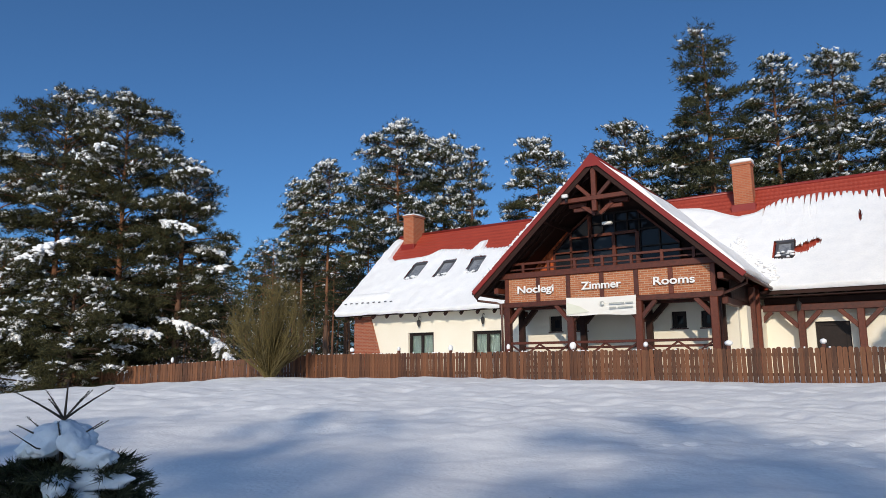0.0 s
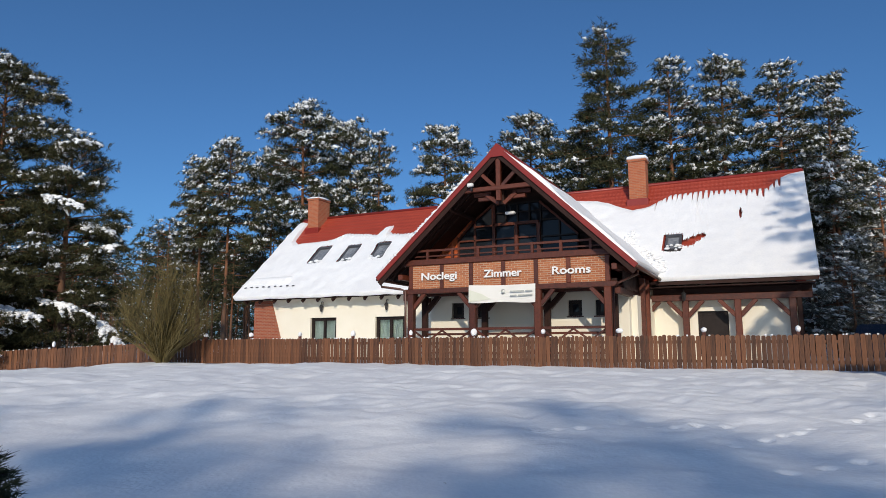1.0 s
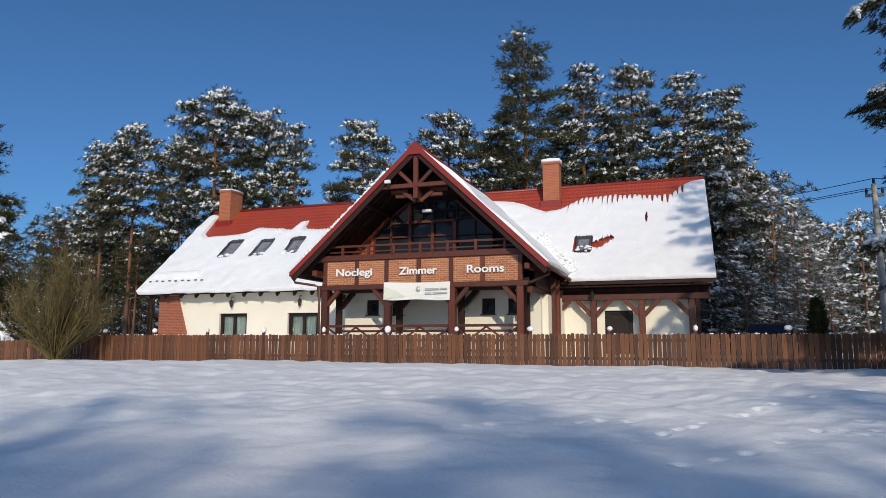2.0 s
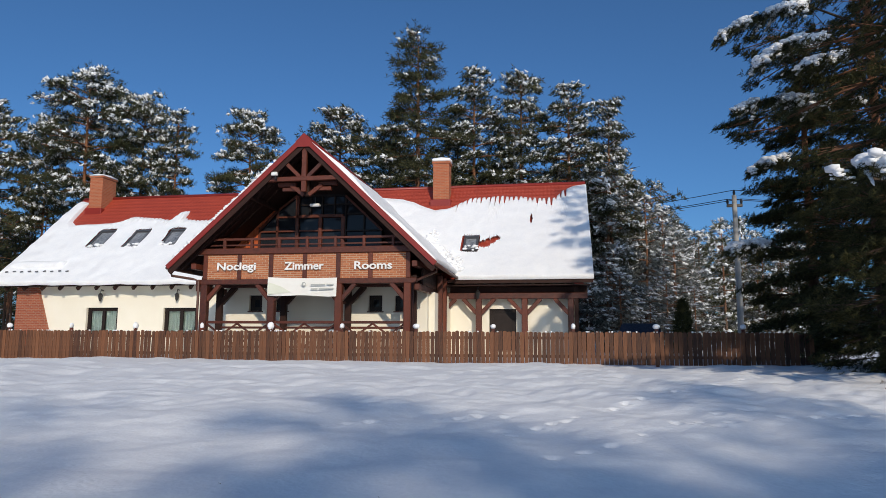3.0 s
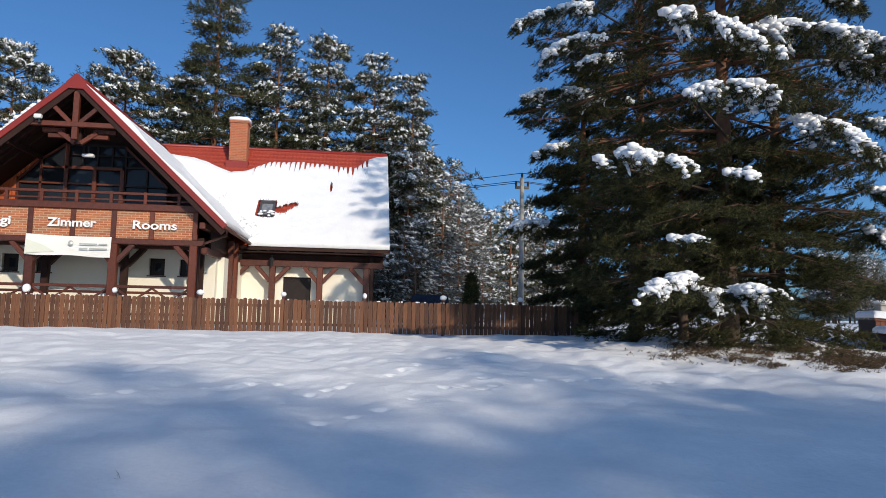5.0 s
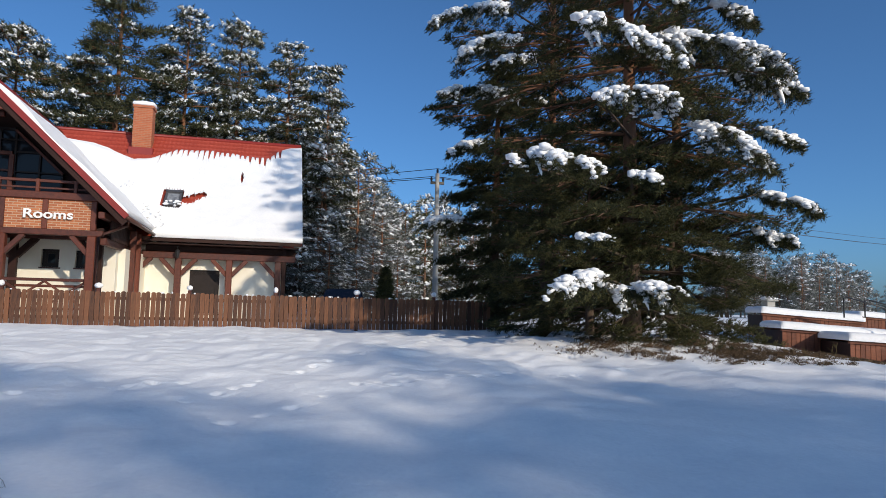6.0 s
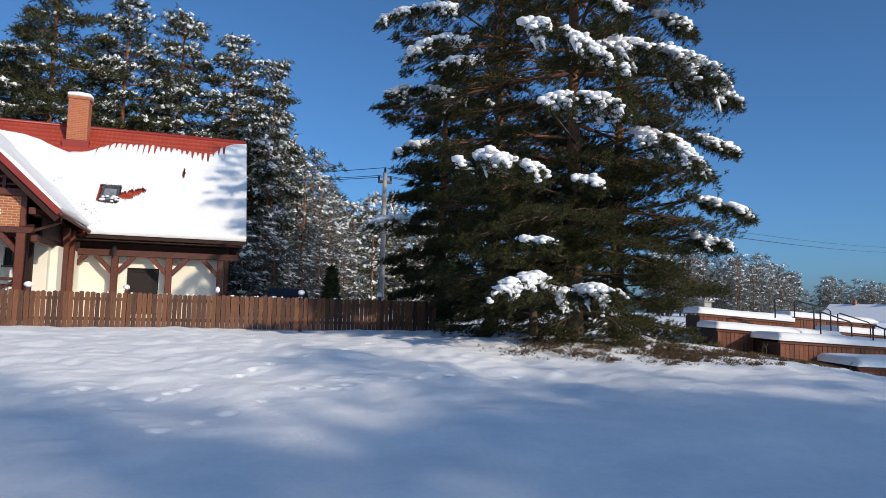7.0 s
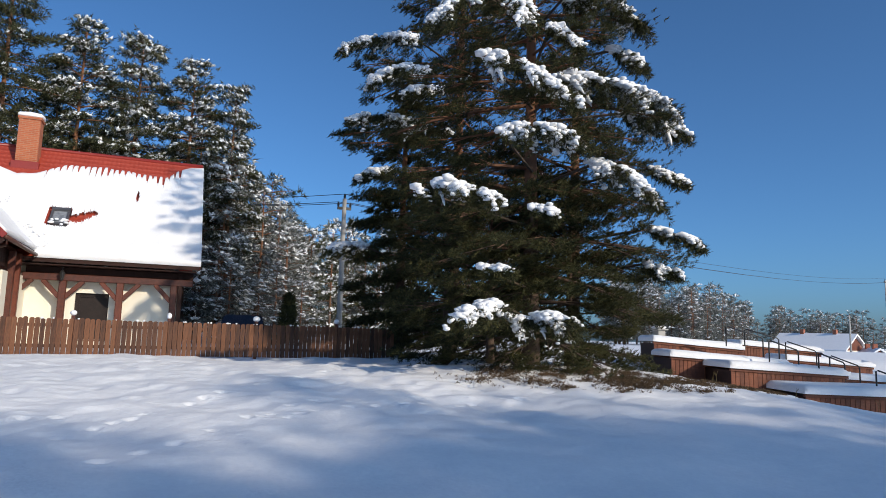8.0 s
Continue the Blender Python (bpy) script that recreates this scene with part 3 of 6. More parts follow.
for x in (-14.05, -5.3):
    timber("side_beam", (x, 24.45, 3.6), (x, 29.6, 3.6), 0.2, 0.24, WOOD_DARK, porch)
    timber("side_plate", (x, 24.0, 4.42), (x, 29.6, 4.42), 0.2, 0.22, WOOD_DARK, porch)
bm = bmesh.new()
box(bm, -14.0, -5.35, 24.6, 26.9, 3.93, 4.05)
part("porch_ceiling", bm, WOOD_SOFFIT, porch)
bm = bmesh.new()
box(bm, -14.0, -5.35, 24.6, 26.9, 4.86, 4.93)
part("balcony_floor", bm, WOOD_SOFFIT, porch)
bm = bmesh.new()
box(bm, -14.1, -5.2, 24.2, 29.75, GROUND_H - 0.2, GROUND_H + 0.06)
part("porch_floor", bm, CONCRETE, porch)
DIV = (-13.75, -12.33, -11.03, -9.66, -8.33, -7.07, -5.62)
for a, b in zip(DIV, DIV[1:]):
    part("brick_panel", bevelled(a + 0.08, b - 0.08, 24.40, 24.52, 3.93, 4.90, 0.008), BRICK, porch, "orange brick infill panel")
for x in DIV:
    timber("stud", (x, 24.44, 3.93), (x, 24.44, 4.90), 0.16, 0.17, WOOD_DARK, porch)
# balcony railing
timber("hand_rail", (-13.6, 24.45, 5.50), (-5.8, 24.45, 5.50), 0.10, 0.09, WOOD_DARK, porch)
timber("mid_rail", (-13.6, 24.45, 5.27), (-5.8, 24.45, 5.27), 0.06, 0.06, WOOD_DARK, porch)
for k in range(7):
    x = -13.0 + k * 1.13
    timber("rail_post", (x, 24.45, 5.14), (x, 24.45, 5.56), 0.11, 0.11, WOOD_DARK, porch)
# porch railing with crosses
for a, b in zip(PX, PX[1:]):
    timber("porch_rail", (a + 0.1, 24.45, 2.28), (b - 0.1, 24.45, 2.28), 0.10, 0.10, WOOD_DARK, porch)
    timber("porch_rail", (a + 0.1, 24.45, 1.35), (b - 0.1, 24.45, 1.35), 0.08, 0.08, WOOD_DARK, porch)
    m = (a + b) / 2
    for c, d in ((a + 0.1, m), (m, b - 0.1)):
        timber("cross_bar", (c, 24.43, 2.24), (d, 24.43, 1.38), 0.05, 0.07, WOOD_DARK, porch)
        timber("cross_bar", (c, 24.49, 1.38), (d, 24.49, 2.24), 0.05, 0.07, WOOD_DARK, porch)
    timber("inner_rail", (a, 25.75, 2.1), (b - 0.2, 25.75, 2.1), 0.09, 0.09, WOOD_DARK, porch)

# glazed front of the gable room
GY = 26.5
glazing = thing("gable_glazing", (GC, GY, 4.93), "dark gable glazing with brown mullions and balcony doors", "glazing")
gz = lambda x: G_Z - 0.42 - abs(x - GC) * (G_Z - G_EZ) / (GC - G_W)
bm = bmesh.new()
v = [bm.verts.new((x, GY + 0.06, z)) for x, z in ((-12.53, 4.93), (-7.2, 4.93), (-7.2, 6.08), (-8.8, 7.58), (-10.9, 7.62), (-11.78, 6.98), (-12.53, 6.2))]
bm.faces.new(v)
u = bmesh.ops.extrude_face_region(bm, geom=bm.faces[:])
bmesh.ops.translate(bm, verts=[q for q in u["geom"] if isinstance(q, bmesh.types.BMVert)], vec=(0, 0.012, 0))
part("pane", bm, GLASS_DARK, glazing)
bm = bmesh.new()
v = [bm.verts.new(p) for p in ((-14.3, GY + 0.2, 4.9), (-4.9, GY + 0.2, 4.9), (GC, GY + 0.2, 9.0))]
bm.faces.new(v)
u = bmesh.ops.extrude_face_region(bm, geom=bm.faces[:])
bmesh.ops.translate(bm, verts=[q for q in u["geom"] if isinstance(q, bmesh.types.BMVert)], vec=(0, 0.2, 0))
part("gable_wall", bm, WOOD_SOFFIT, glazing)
for x, z1, w in ((-12.53, 6.2, 0.09), (-11.75, 7.0, 0.09), (-10.86, 7.6, 0.15), (-9.85, 6.7, 0.15), (-8.86, 6.7, 0.17), (-10.31, 5.0, 0.07)):
    timber("mullion", (x, GY, 4.95), (x, GY, z1), w, w, WOOD_DARK, glazing, "brown timber mullion")
for x, z0, z1 in ((-10.31, 6.78, 7.6), (-9.79, 6.78, 7.6), (-9.26, 6.78, 7.6), (-8.77, 5.0, 7.56), (-7.98, 5.0, 6.8), (-7.24, 5.0, 6.1)):
    timber("mullion", (x, GY + 0.01, z0), (x, GY + 0.01, z1), 0.07, 0.07, FRAME_DARK, glazing)
for z, a, b, w, m in ((6.73, -10.9, -8.85, 0.13, WOOD_DARK), (6.72, -11.75, -10.9, 0.07, WOOD_DARK), (6.12, -12.5, -8.9, 0.07, WOOD_DARK), (7.6, -10.9, -8.8, 0.08, FRAME_DARK), (7.22, -10.8, -8.5, 0.05, FRAME_DARK), (6.8, -8.77, -7.98, 0.07, FRAME_DARK), (6.09, -8.77, -7.24, 0.06, FRAME_DARK)):
    timber("transom", (a, GY - 0.01, z), (b, GY - 0.01, z), w, w, m, glazing)
for p, q in (((-8.8, 7.58), (-7.2, 6.08)), ((-12.53, 6.2), (-11.78, 6.98)), ((-11.78, 6.98), (-10.9, 7.62))):
    timber("raking_frame", (p[0], GY - 0.02, p[1]), (q[0], GY - 0.02, q[1]), 0.08, 0.09, WOOD_DARK, glazing)
# warm cladding in the west corner, board by board
for k in range(16):
    x = -13.98 + k * 0.14
    top_z = 5.55 + (x + 13.86) * 0.80
    low_z = 4.95 if x < -12.66 else float(np.interp(x, (-12.6, -11.78), (6.3, 7.05)))
    if top_z - low_z > 0.06:
        part("cladding_board", bevelled(x, x + 0.132, GY - 0.03, GY + 0.04, low_z, top_z, 0.008), WOOD_ORANGE, glazing, "orange stained board")

# lettering
def lettering(text, x0, x1, z, y, height):
    cu = bpy.data.curves.new("word", "FONT")
    cu.body, cu.extrude, cu.size = text, 0.02, 1.0
    cu.offset = 0.02
    ob = bpy.data.objects.new("word", cu)
    scene.collection.objects.link(ob)
    dg = bpy.context.evaluated_depsgraph_get()
    me = bpy.data.meshes.new_from_object(ob.evaluated_get(dg))
    bpy.data.objects.remove(ob)
    co = np.empty(len(me.vertices) * 3, np.float32)
    me.vertices.foreach_get("co", co)
    co = co.reshape(-1, 3)
    lo, hi = co.min(0), co.max(0)
    k = (x1 - x0) / (hi[0] - lo[0])
    cap = height / 0.73
    out = np.stack([x0 + (co[:, 0] - lo[0]) * k, y - co[:, 2], z + co[:, 1] * cap], -1)
    me.vertices.foreach_set("co", out.astype(np.float32).ravel())
    me.update()
    me.materials.clear()
    ob = link("lettering", me, WHITE_PAINT)
    return tagged(ob, f"raised white word {text} on the brick panels", "lettering")


lettering("Noclegi", -13.22, -11.62, 4.29, 24.33, 0.30)
lettering("Zimmer", -10.46, -8.88, 4.28, 24.33, 0.30)
lettering("Rooms", -7.68, -6.22, 4.27, 24.33, 0.30)

# banner
banner = thing("banner", (-9.7, 24.24, 3.97), "white cloth banner with pale green print tied below the sign", "banner")
n, k = 30, 8
U, V = np.meshgrid(np.linspace(0, 1, n), np.linspace(0, 1, k), indexing="ij")
B = np.stack([-11.08 + 2.75 * U, 24.27 - 0.04 * np.sin(U * 7) * V - 0.03 * V, 3.99 - 0.04 * U - (0.70 + 0.02 * np.sin(U * 9)) * V - 0.03 * np.sin(U * np.pi) * (1 - V)], -1)
idx = np.arange(n * k).reshape(n, k)
F = np.stack([idx[:-1, :-1], idx[1:, :-1], idx[1:, 1:], idx[:-1, 1:]], -1).reshape(-1, 4)
cloth = np.concatenate([B.reshape(-1, 3), B.reshape(-1, 3) + (0, 0.006, 0)])
link("cloth", array_mesh("cloth", cloth, np.concatenate([F, F[:, ::-1] + n * k])), BANNER, banner, smooth=True)
for x0, x1, z in ((-9.32, -8.75, 3.68), (-8.7, -8.42, 3.68), (-9.0, -8.42, 3.52), (-9.32, -9.05, 3.52)):
    bm = bmesh.new()
    box(bm, x0, x1, 24.175, 24.182, z - 0.022, z + 0.022)
    part("print_bar", bm, PRINT_GREY, banner)
bm = bmesh.new()
bmesh.ops.create_cone(bm, segments=20, radius1=0.085, radius2=0.085, depth=0.006, cap_ends=True, matrix=Matrix.Translation((-9.6, 24.178, 3.7)) @ Matrix.Rotation(math.pi / 2, 4, "X"))
part("round_mark", bm, PRINT_GREY, banner)
bm = bmesh.new()
bmesh.ops.create_cone(bm, segments=20, radius1=0.045, radius2=0.045, depth=0.006, cap_ends=True, matrix=Matrix.Translation((-9.57, 24.172, 3.7)) @ Matrix.Rotation(math.pi / 2, 4, "X"))
part("round_mark", bm, BANNER, banner)
bm = bmesh.new()
v = [bm.verts.new((x, 24.185, z)) for x, z in ((-11.04, 3.32), (-10.1, 3.40), (-10.5, 3.62), (-11.04, 3.80))]
bm.faces.new(v)
part("green_sweep", bm, BANNER_GREEN, banner)


# chimneys
def chimney(x0, x1, y0, y1, top, snow):
    c = thing("chimney", (x0, y0, 8.5), "orange brick chimney with a snow cap on the roof", "chimney", "roof chimneys")
    part("shaft", bevelled(x0, x1, y0, y1, 7.6, top - 0.12, 0.01), BRICK_CHIMNEY, c)
    part("crown", bevelled(x0 - 0.05, x1 + 0.05, y0 - 0.05, y1 + 0.05, top - 0.12, top, 0.015), BRICK_CHIMNEY, c)
    part("flashing", bevelled(x0 - 0.12, x1 + 0.12, y0 - 0.16, y1 + 0.1, 8.0, EAVE_Z + (y0 - EAVE_Y) * SLOPE + 0.22, 0.02), VERGE_RED, c, "red metal flashing")
    bm = bevelled(x0 - 0.06, x1 + 0.06, y0 - 0.06, y1 + 0.06, top, top + snow, 0.05)
    bmesh.ops.subdivide_edges(bm, edges=bm.edges[:], cuts=1, smooth=0.3)
    part("snow_cap", bm, SNOW_TREE, c, "snow cap", smooth=True)
    return c


chimney(-6.46, -5.62, 33.75, 34.5, 10.85, 0.16)
c = chimney(-26.45, -25.65, 33.9, 35.1, 10.85, 0.05)
bm = bmesh.new()
tube(bm, [(-25.9, 34.3, 10.8), (-25.9, 34.3, 11.25)], 0.07, 10)
part("flue", bm, FRAME_GREY, c)


# skylights on the front slope
def skylight(x0, x1, v0, v1, label):
    s = thing("skylight", on_roof((x0 + x1) / 2, v0, 0.1), label, "skylight", "roof skylights")

    def plate(name, a, b, c, d, lo, hi, mat):
        bm = bmesh.new()
        q = [bm.verts.new(on_roof(x, v, o)) for o in (lo, hi) for x, v in ((a, c), (b, c), (b, d), (a, d))]
        for f in ((0, 1, 2, 3), (4, 5, 6, 7), (0, 1, 5, 4), (1, 2, 6, 5), (2, 3, 7, 6), (3, 0, 4, 7)):
            bm.faces.new([q[i] for i in f])
        return part(name, bm, mat, s)

    plate("frame", x0, x1, v0, v0 + 0.1, 0.0, 0.19, FRAME_GREY)
    plate("frame", x0, x1, v1 - 0.14, v1, 0.0, 0.24, FRAME_GREY)
    plate("frame", x0, x0 + 0.09, v0 + 0.1, v1 - 0.14, 0.0, 0.20, FRAME_GREY)
    plate("frame", x1 - 0.09, x1, v0 + 0.1, v1 - 0.14, 0.0, 0.20, FRAME_GREY)
    plate("pane", x0 + 0.09, x1 - 0.09, v0 + 0.1, v1 - 0.14, 0.12, 0.14, SKY_PANE)
    r = np.random.default_rng(int(abs(x0) * 10))
    a = np.array([on_roof(r.uniform(x0, x1), v0 + r.uniform(-0.05, 0.3), 0.2) for _ in range(9)])
    V, F = lumps(r, a, r.uniform(0.06, 0.13, 9), 0.6, True, 0.06)
    link("snow_crust", array_mesh("snow_crust", V, F), SNOW_TREE, s, smooth=True)
    return s


SKY = [(-24.12, -23.22, 2.75, 4.35), (-22.05, -21.2, 2.72, 4.30), (-20.02, -19.2, 2.85, 4.30), (-4.43, -3.76, 1.98, 3.08)]
for q in SKY:
    skylight(*q, "tilted roof window in dark metal frame amid snow")


# snow on the roof
def roof_snow(x0, x1, edge, low, thick, step=0.035, teeth=None, holes=(), label=""):
    """A blanket of snow up to a ragged upper edge, with the roof windows left free."""
    xs = np.arange(x0, x1 + 1e-6, step)
    top = np.interp(xs, [e[0] for e in edge], [e[1] for e in edge])
    top = top + 0.06 * field(xs, xs * 0, 0.35, 2)
    if teeth:
        a, b, deep = teeth
        on = (xs > a) & (xs < b)
        wave = 0.5 + 0.5 * np.sign(np.sin(2 * np.pi * xs / 0.235) - 0.35)
        top = top - on * wave * deep * np.clip(0.65 + 0.8 * field(np.floor(xs / 0.235), xs * 0, 1.0, 8), 0.1, 1.5)
    bot = low(xs)
    n = 90
    T = np.linspace(0, 1, n)
    Vv = bot[:, None] + (top - bot)[:, None] * T[None, :]
    S = np.repeat(xs[:, None], n, 1)
    O = thick * (0.75 + 0.25 * field(S, Vv, 1.6, 4) + 0.14 * field(S, Vv, 0.5, 6))
    O = O * ramp01((top[:, None] - Vv), -0.02, 0.5) * 0.8 + 0.05
    O = np.where(T[None, :] == 1, 0.03, O)
    verts = np.stack([S, EAVE_Y + Vv * CS - O * SN, EAVE_Z + Vv * SN + O * CS], -1)
    under = np.stack([S, EAVE_Y + Vv * CS, EAVE_Z + Vv * SN], -1)
    idx = np.arange(S.size).reshape(S.shape)
    keep = np.ones((S.shape[0] - 1, n - 1), bool)
    cx, cv = (S[:-1, :-1] + S[1:, 1:]) / 2, (Vv[:-1, :-1] + Vv[1:, 1:]) / 2
    for a, b, c, d in holes:
        wob = 0.25 * field(cx, cv, 0.22, 5)
        soft = 8 if (b - a) > 0.6 and (d - c) > 1.0 else 2
        keep &= (np.abs((2 * cx - a - b) / (b - a)) ** soft + np.abs((2 * cv - c - d) / (d - c)) ** soft + wob) > 1
    F = np.stack([idx[:-1, :-1], idx[1:, :-1], idx[1:, 1:], idx[:-1, 1:]], -1)[keep]
    off = S.size
    skirt = []
    for ring in (idx[:, 0], idx[:, -1][::-1], idx[0, ::-1], idx[-1, :]):
        skirt.append(np.stack([ring[:-1], ring[:-1] + off, ring[1:] + off, ring[1:]], -1))
    F = np.concatenate([F.reshape(-1, 4), *skirt])
    me = array_mesh("roof_snow", np.concatenate([verts.reshape(-1, 3), under.reshape(-1, 3)]), F)
    ob = link("roof_snow", me, SNOW, smooth=True)
    return tagged(ob, label, "snow", kind="stuff")


def v_valley(x, s):
    """How far up the main slope the cross gable's roof meets it."""
    xe = G_W if s < 0 else G_E
    z = G_EZ + (G_Z - G_EZ) * np.clip((x - xe) / (GC - xe), 0, 1)
    return (z - EAVE_Z) / SN


E_EDGE = [(-9.4, 7.2), (-7.8, 6.8), (-6.9, 6.2), (-6.2, 5.75), (-5.5, 6.0), (-4.5, 6.85), (-2.8, 7.0), (-1.4, 6.75), (-0.3, 6.65), (0.2, 7.4), (0.8, 7.85), (1.32, 8.02)]
W_EDGE = [(-27.55, 7.9), (-26.95, 7.7), (-26.75, 5.6), (-26.3, 5.2), (-25.1, 5.3), (-23.7, 5.45), (-23.1, 5.95), (-21.7, 5.75), (-20.6, 5.5), (-20.35, 6.4), (-20.05, 6.4), (-19.8, 5.5), (-19.0, 5.4), (-18.2, 5.5), (-17.5, 6.1), (-15.5, 6.6), (-12.8, 6.8)]
roof_snow(-9.3, X_E + 0.04, E_EDGE, lambda x: np.where(x < G_E, v_valley(x, 1) * 1.0 - 0.02, -0.04), 0.24, teeth=(-5.2, 0.5, 0.75),
          holes=[(-4.55, -3.70, 1.85, 3.2), (-3.78, -3.15, 2.2, 2.75), (-3.45, -2.95, 2.45, 2.95), (-3.15, -2.75, 2.75, 3.1), (-1.42, -1.30, 4.1, 4.9)], label="thick white snow sliding off red tiles")
roof_snow(X_W - 0.04, -12.9, W_EDGE, lambda x: np.where(x > G_W, v_valley(x, -1) - 0.02, -0.14 + 0.05 * field(x, x * 0, 0.5, 3)), 0.27, teeth=(-24.0, -15.3, 0.45),
          holes=[(a - 0.05, b + 0.03, c - 0.04, d + 0.12) for a, b, c, d in SKY[:3]], label="thick white snow with ragged upper edge")


def ledge_snow(x0, x1, v0, v1, thick):
    """A heavier roll of snow that has slid down to the snow guard."""
    xs, ts = np.linspace(x0, x1, 50), np.linspace(0, 1, 9)
    S, T = np.meshgrid(xs, ts, indexing="ij")
    ends = np.sqrt(np.clip(1 - np.abs(2 * (S - x0) / (x1 - x0) - 1) ** 8, 0, 1))
    O = 0.12 + thick * np.sin(np.pi * T) ** 0.6 * ends * (0.85 + 0.3 * field(S, T, 0.8, 3))
    V = v0 + (v1 - v0) * T
    verts = np.stack([S, EAVE_Y + V * CS - O * SN, EAVE_Z + V * SN + O * CS], -1)
    idx = np.arange(S.size).reshape(S.shape)
    F = np.stack([idx[:-1, :-1], idx[1:, :-1], idx[1:, 1:], idx[:-1, 1:]], -1).reshape(-1, 4)
    ob = link("snow_roll", array_mesh("snow_roll", verts.reshape(-1, 3), F), SNOW, smooth=True)
    tagged(ob, "rolled ledge of slid snow above the eave", "snow")


ledge_snow(X_W - 0.05, -24.3, 0.9, 1.65, 0.36)
ledge_snow(-15.9, -14.3, 0.9, 1.5, 0.28)
for x, v in [(-27.2 + k * 0.42, 0.62 + 0.03 * (k % 2)) for k in range(9)] + [(-16.2 + k * 0.4, 0.7) for k in range(3)]:
    bm = bmesh.new()
    p = on_roof(x, v, 0.27)
    beam(bm, p, p + Vector((0.13, 0.02, 0.02)), 0.06, 0.05)
    part("snow_guard", bm, FRAME_GREY, roof)

# snow on the cross gable: a blanket on each slope
for s in (-1, 1):
    xe = G_W if s < 0 else G_E
    gcs = math.hypot(xe - GC, G_Z - G_EZ)
    ul, ud = np.linspace(0.02 if s > 0 else 0.25, 1.0, 40), np.linspace(0, 1, 34)
    U, D = np.meshgrid(ul, ud, indexing="ij")
    y1 = EAVE_Y + (G_Z + (G_EZ - G_Z) * U - EAVE_Z) / SLOPE
    Yv = G_Y + 0.02 + (y1 - G_Y) * D
    Xv, Zv = GC + (xe - GC) * U, G_Z + (G_EZ - G_Z) * U
    O = (0.16 if s > 0 else 0.10) * (0.7 + 0.5 * field(Xv, Yv, 1.1, 2)) * ramp01(U, 0.0, 0.25) + 0.03
    nx, nz = (G_Z - G_EZ) / gcs * s, abs(xe - GC) / gcs
    verts = np.stack([Xv + O * nx, Yv, Zv + O * nz], -1)
    under = np.stack([Xv, Yv, Zv], -1)
    idx = np.arange(U.size).reshape(U.shape)
    F = [np.stack([idx[:-1, :-1], idx[1:, :-1], idx[1:, 1:], idx[:-1, 1:]], -1).reshape(-1, 4)]
    for ring in (idx[:, 0], idx[-1, :], idx[0, :]):
        F.append(np.stack([ring[:-1], ring[:-1] + U.size, ring[1:] + U.size, ring[1:]], -1))
    ob = link("gable_snow", array_mesh("gable_snow", np.concatenate([verts.reshape(-1, 3), under.reshape(-1, 3)]), np.concatenate(F)), SNOW, smooth=True)
    tagged(ob, "snow blanket on the cross gable slope", "snow", kind="stuff")

# a ragged line of snow along the west verge of the cross gable
r = np.random.default_rng(6)
t = r.uniform(0.20, 0.97, 300)
at = np.stack([GC + (G_W - GC) * t - 0.06, np.full(300, G_Y) + r.uniform(0.0, 0.25, 300), G_Z + (G_EZ - G_Z) * t + 0.09], -1)
V, F = lumps(r, at, r.uniform(0.06, 0.11, 300) * np.where(field(t * 9, t * 0, 1.0, 4) > -0.5, 1, 0.45), 0.8, False, 0.1)
tagged(link("verge_snow", array_mesh("verge_snow", V, F), SNOW_TREE, smooth=True), "ragged strip of snow along the gable verge", "snow", kind="stuff")
bm = bmesh.new()
v = [bm.verts.new((x, G_Y - 0.06, z)) for x, z in ((GC - 0.32, G_Z - 0.42), (GC + 0.32, G_Z - 0.42), (GC + 0.32, G_Z - 0.20), (GC, G_Z + 0.12), (GC - 0.32, G_Z - 0.20))]
bm.faces.new(v)
u = bmesh.ops.extrude_face_region(bm, geom=bm.faces[:])
bmesh.ops.translate(bm, verts=[q for q in u["geom"] if isinstance(q, bmesh.types.BMVert)], vec=(0, 0.03, 0))
part("tip_plate", bm, VERGE_RED, gable_roof)

# broken lumps of slid snow along the valley beside the cross gable
r = np.random.default_rng(16)
vx = r.uniform(-6.2, -4.3, 260)
vv = np.clip(v_valley(vx, 1), 0.1, 9) + np.abs(r.normal(0, 0.35, 260)) + 0.05
at = np.stack([vx, EAVE_Y + vv * CS - 0.24 * SN, EAVE_Z + vv * SN + 0.24 * CS], -1)
V, F = lumps(r, at, r.uniform(0.05, 0.15, 260), 0.6, False, 0.16)
tagged(link("slid_snow", array_mesh("slid_snow", V, F), SNOW_TREE, smooth=False), "broken lumps of slid snow in the roof valley", "snow", kind="stuff")

# gutters and rain pipes
def pipe(name, pts, r, parent, label=""):
    bm = bmesh.new()
    tube(bm, pts, r, 8)
    return part(name, bm, PIPE_BROWN, parent, label, smooth=True)


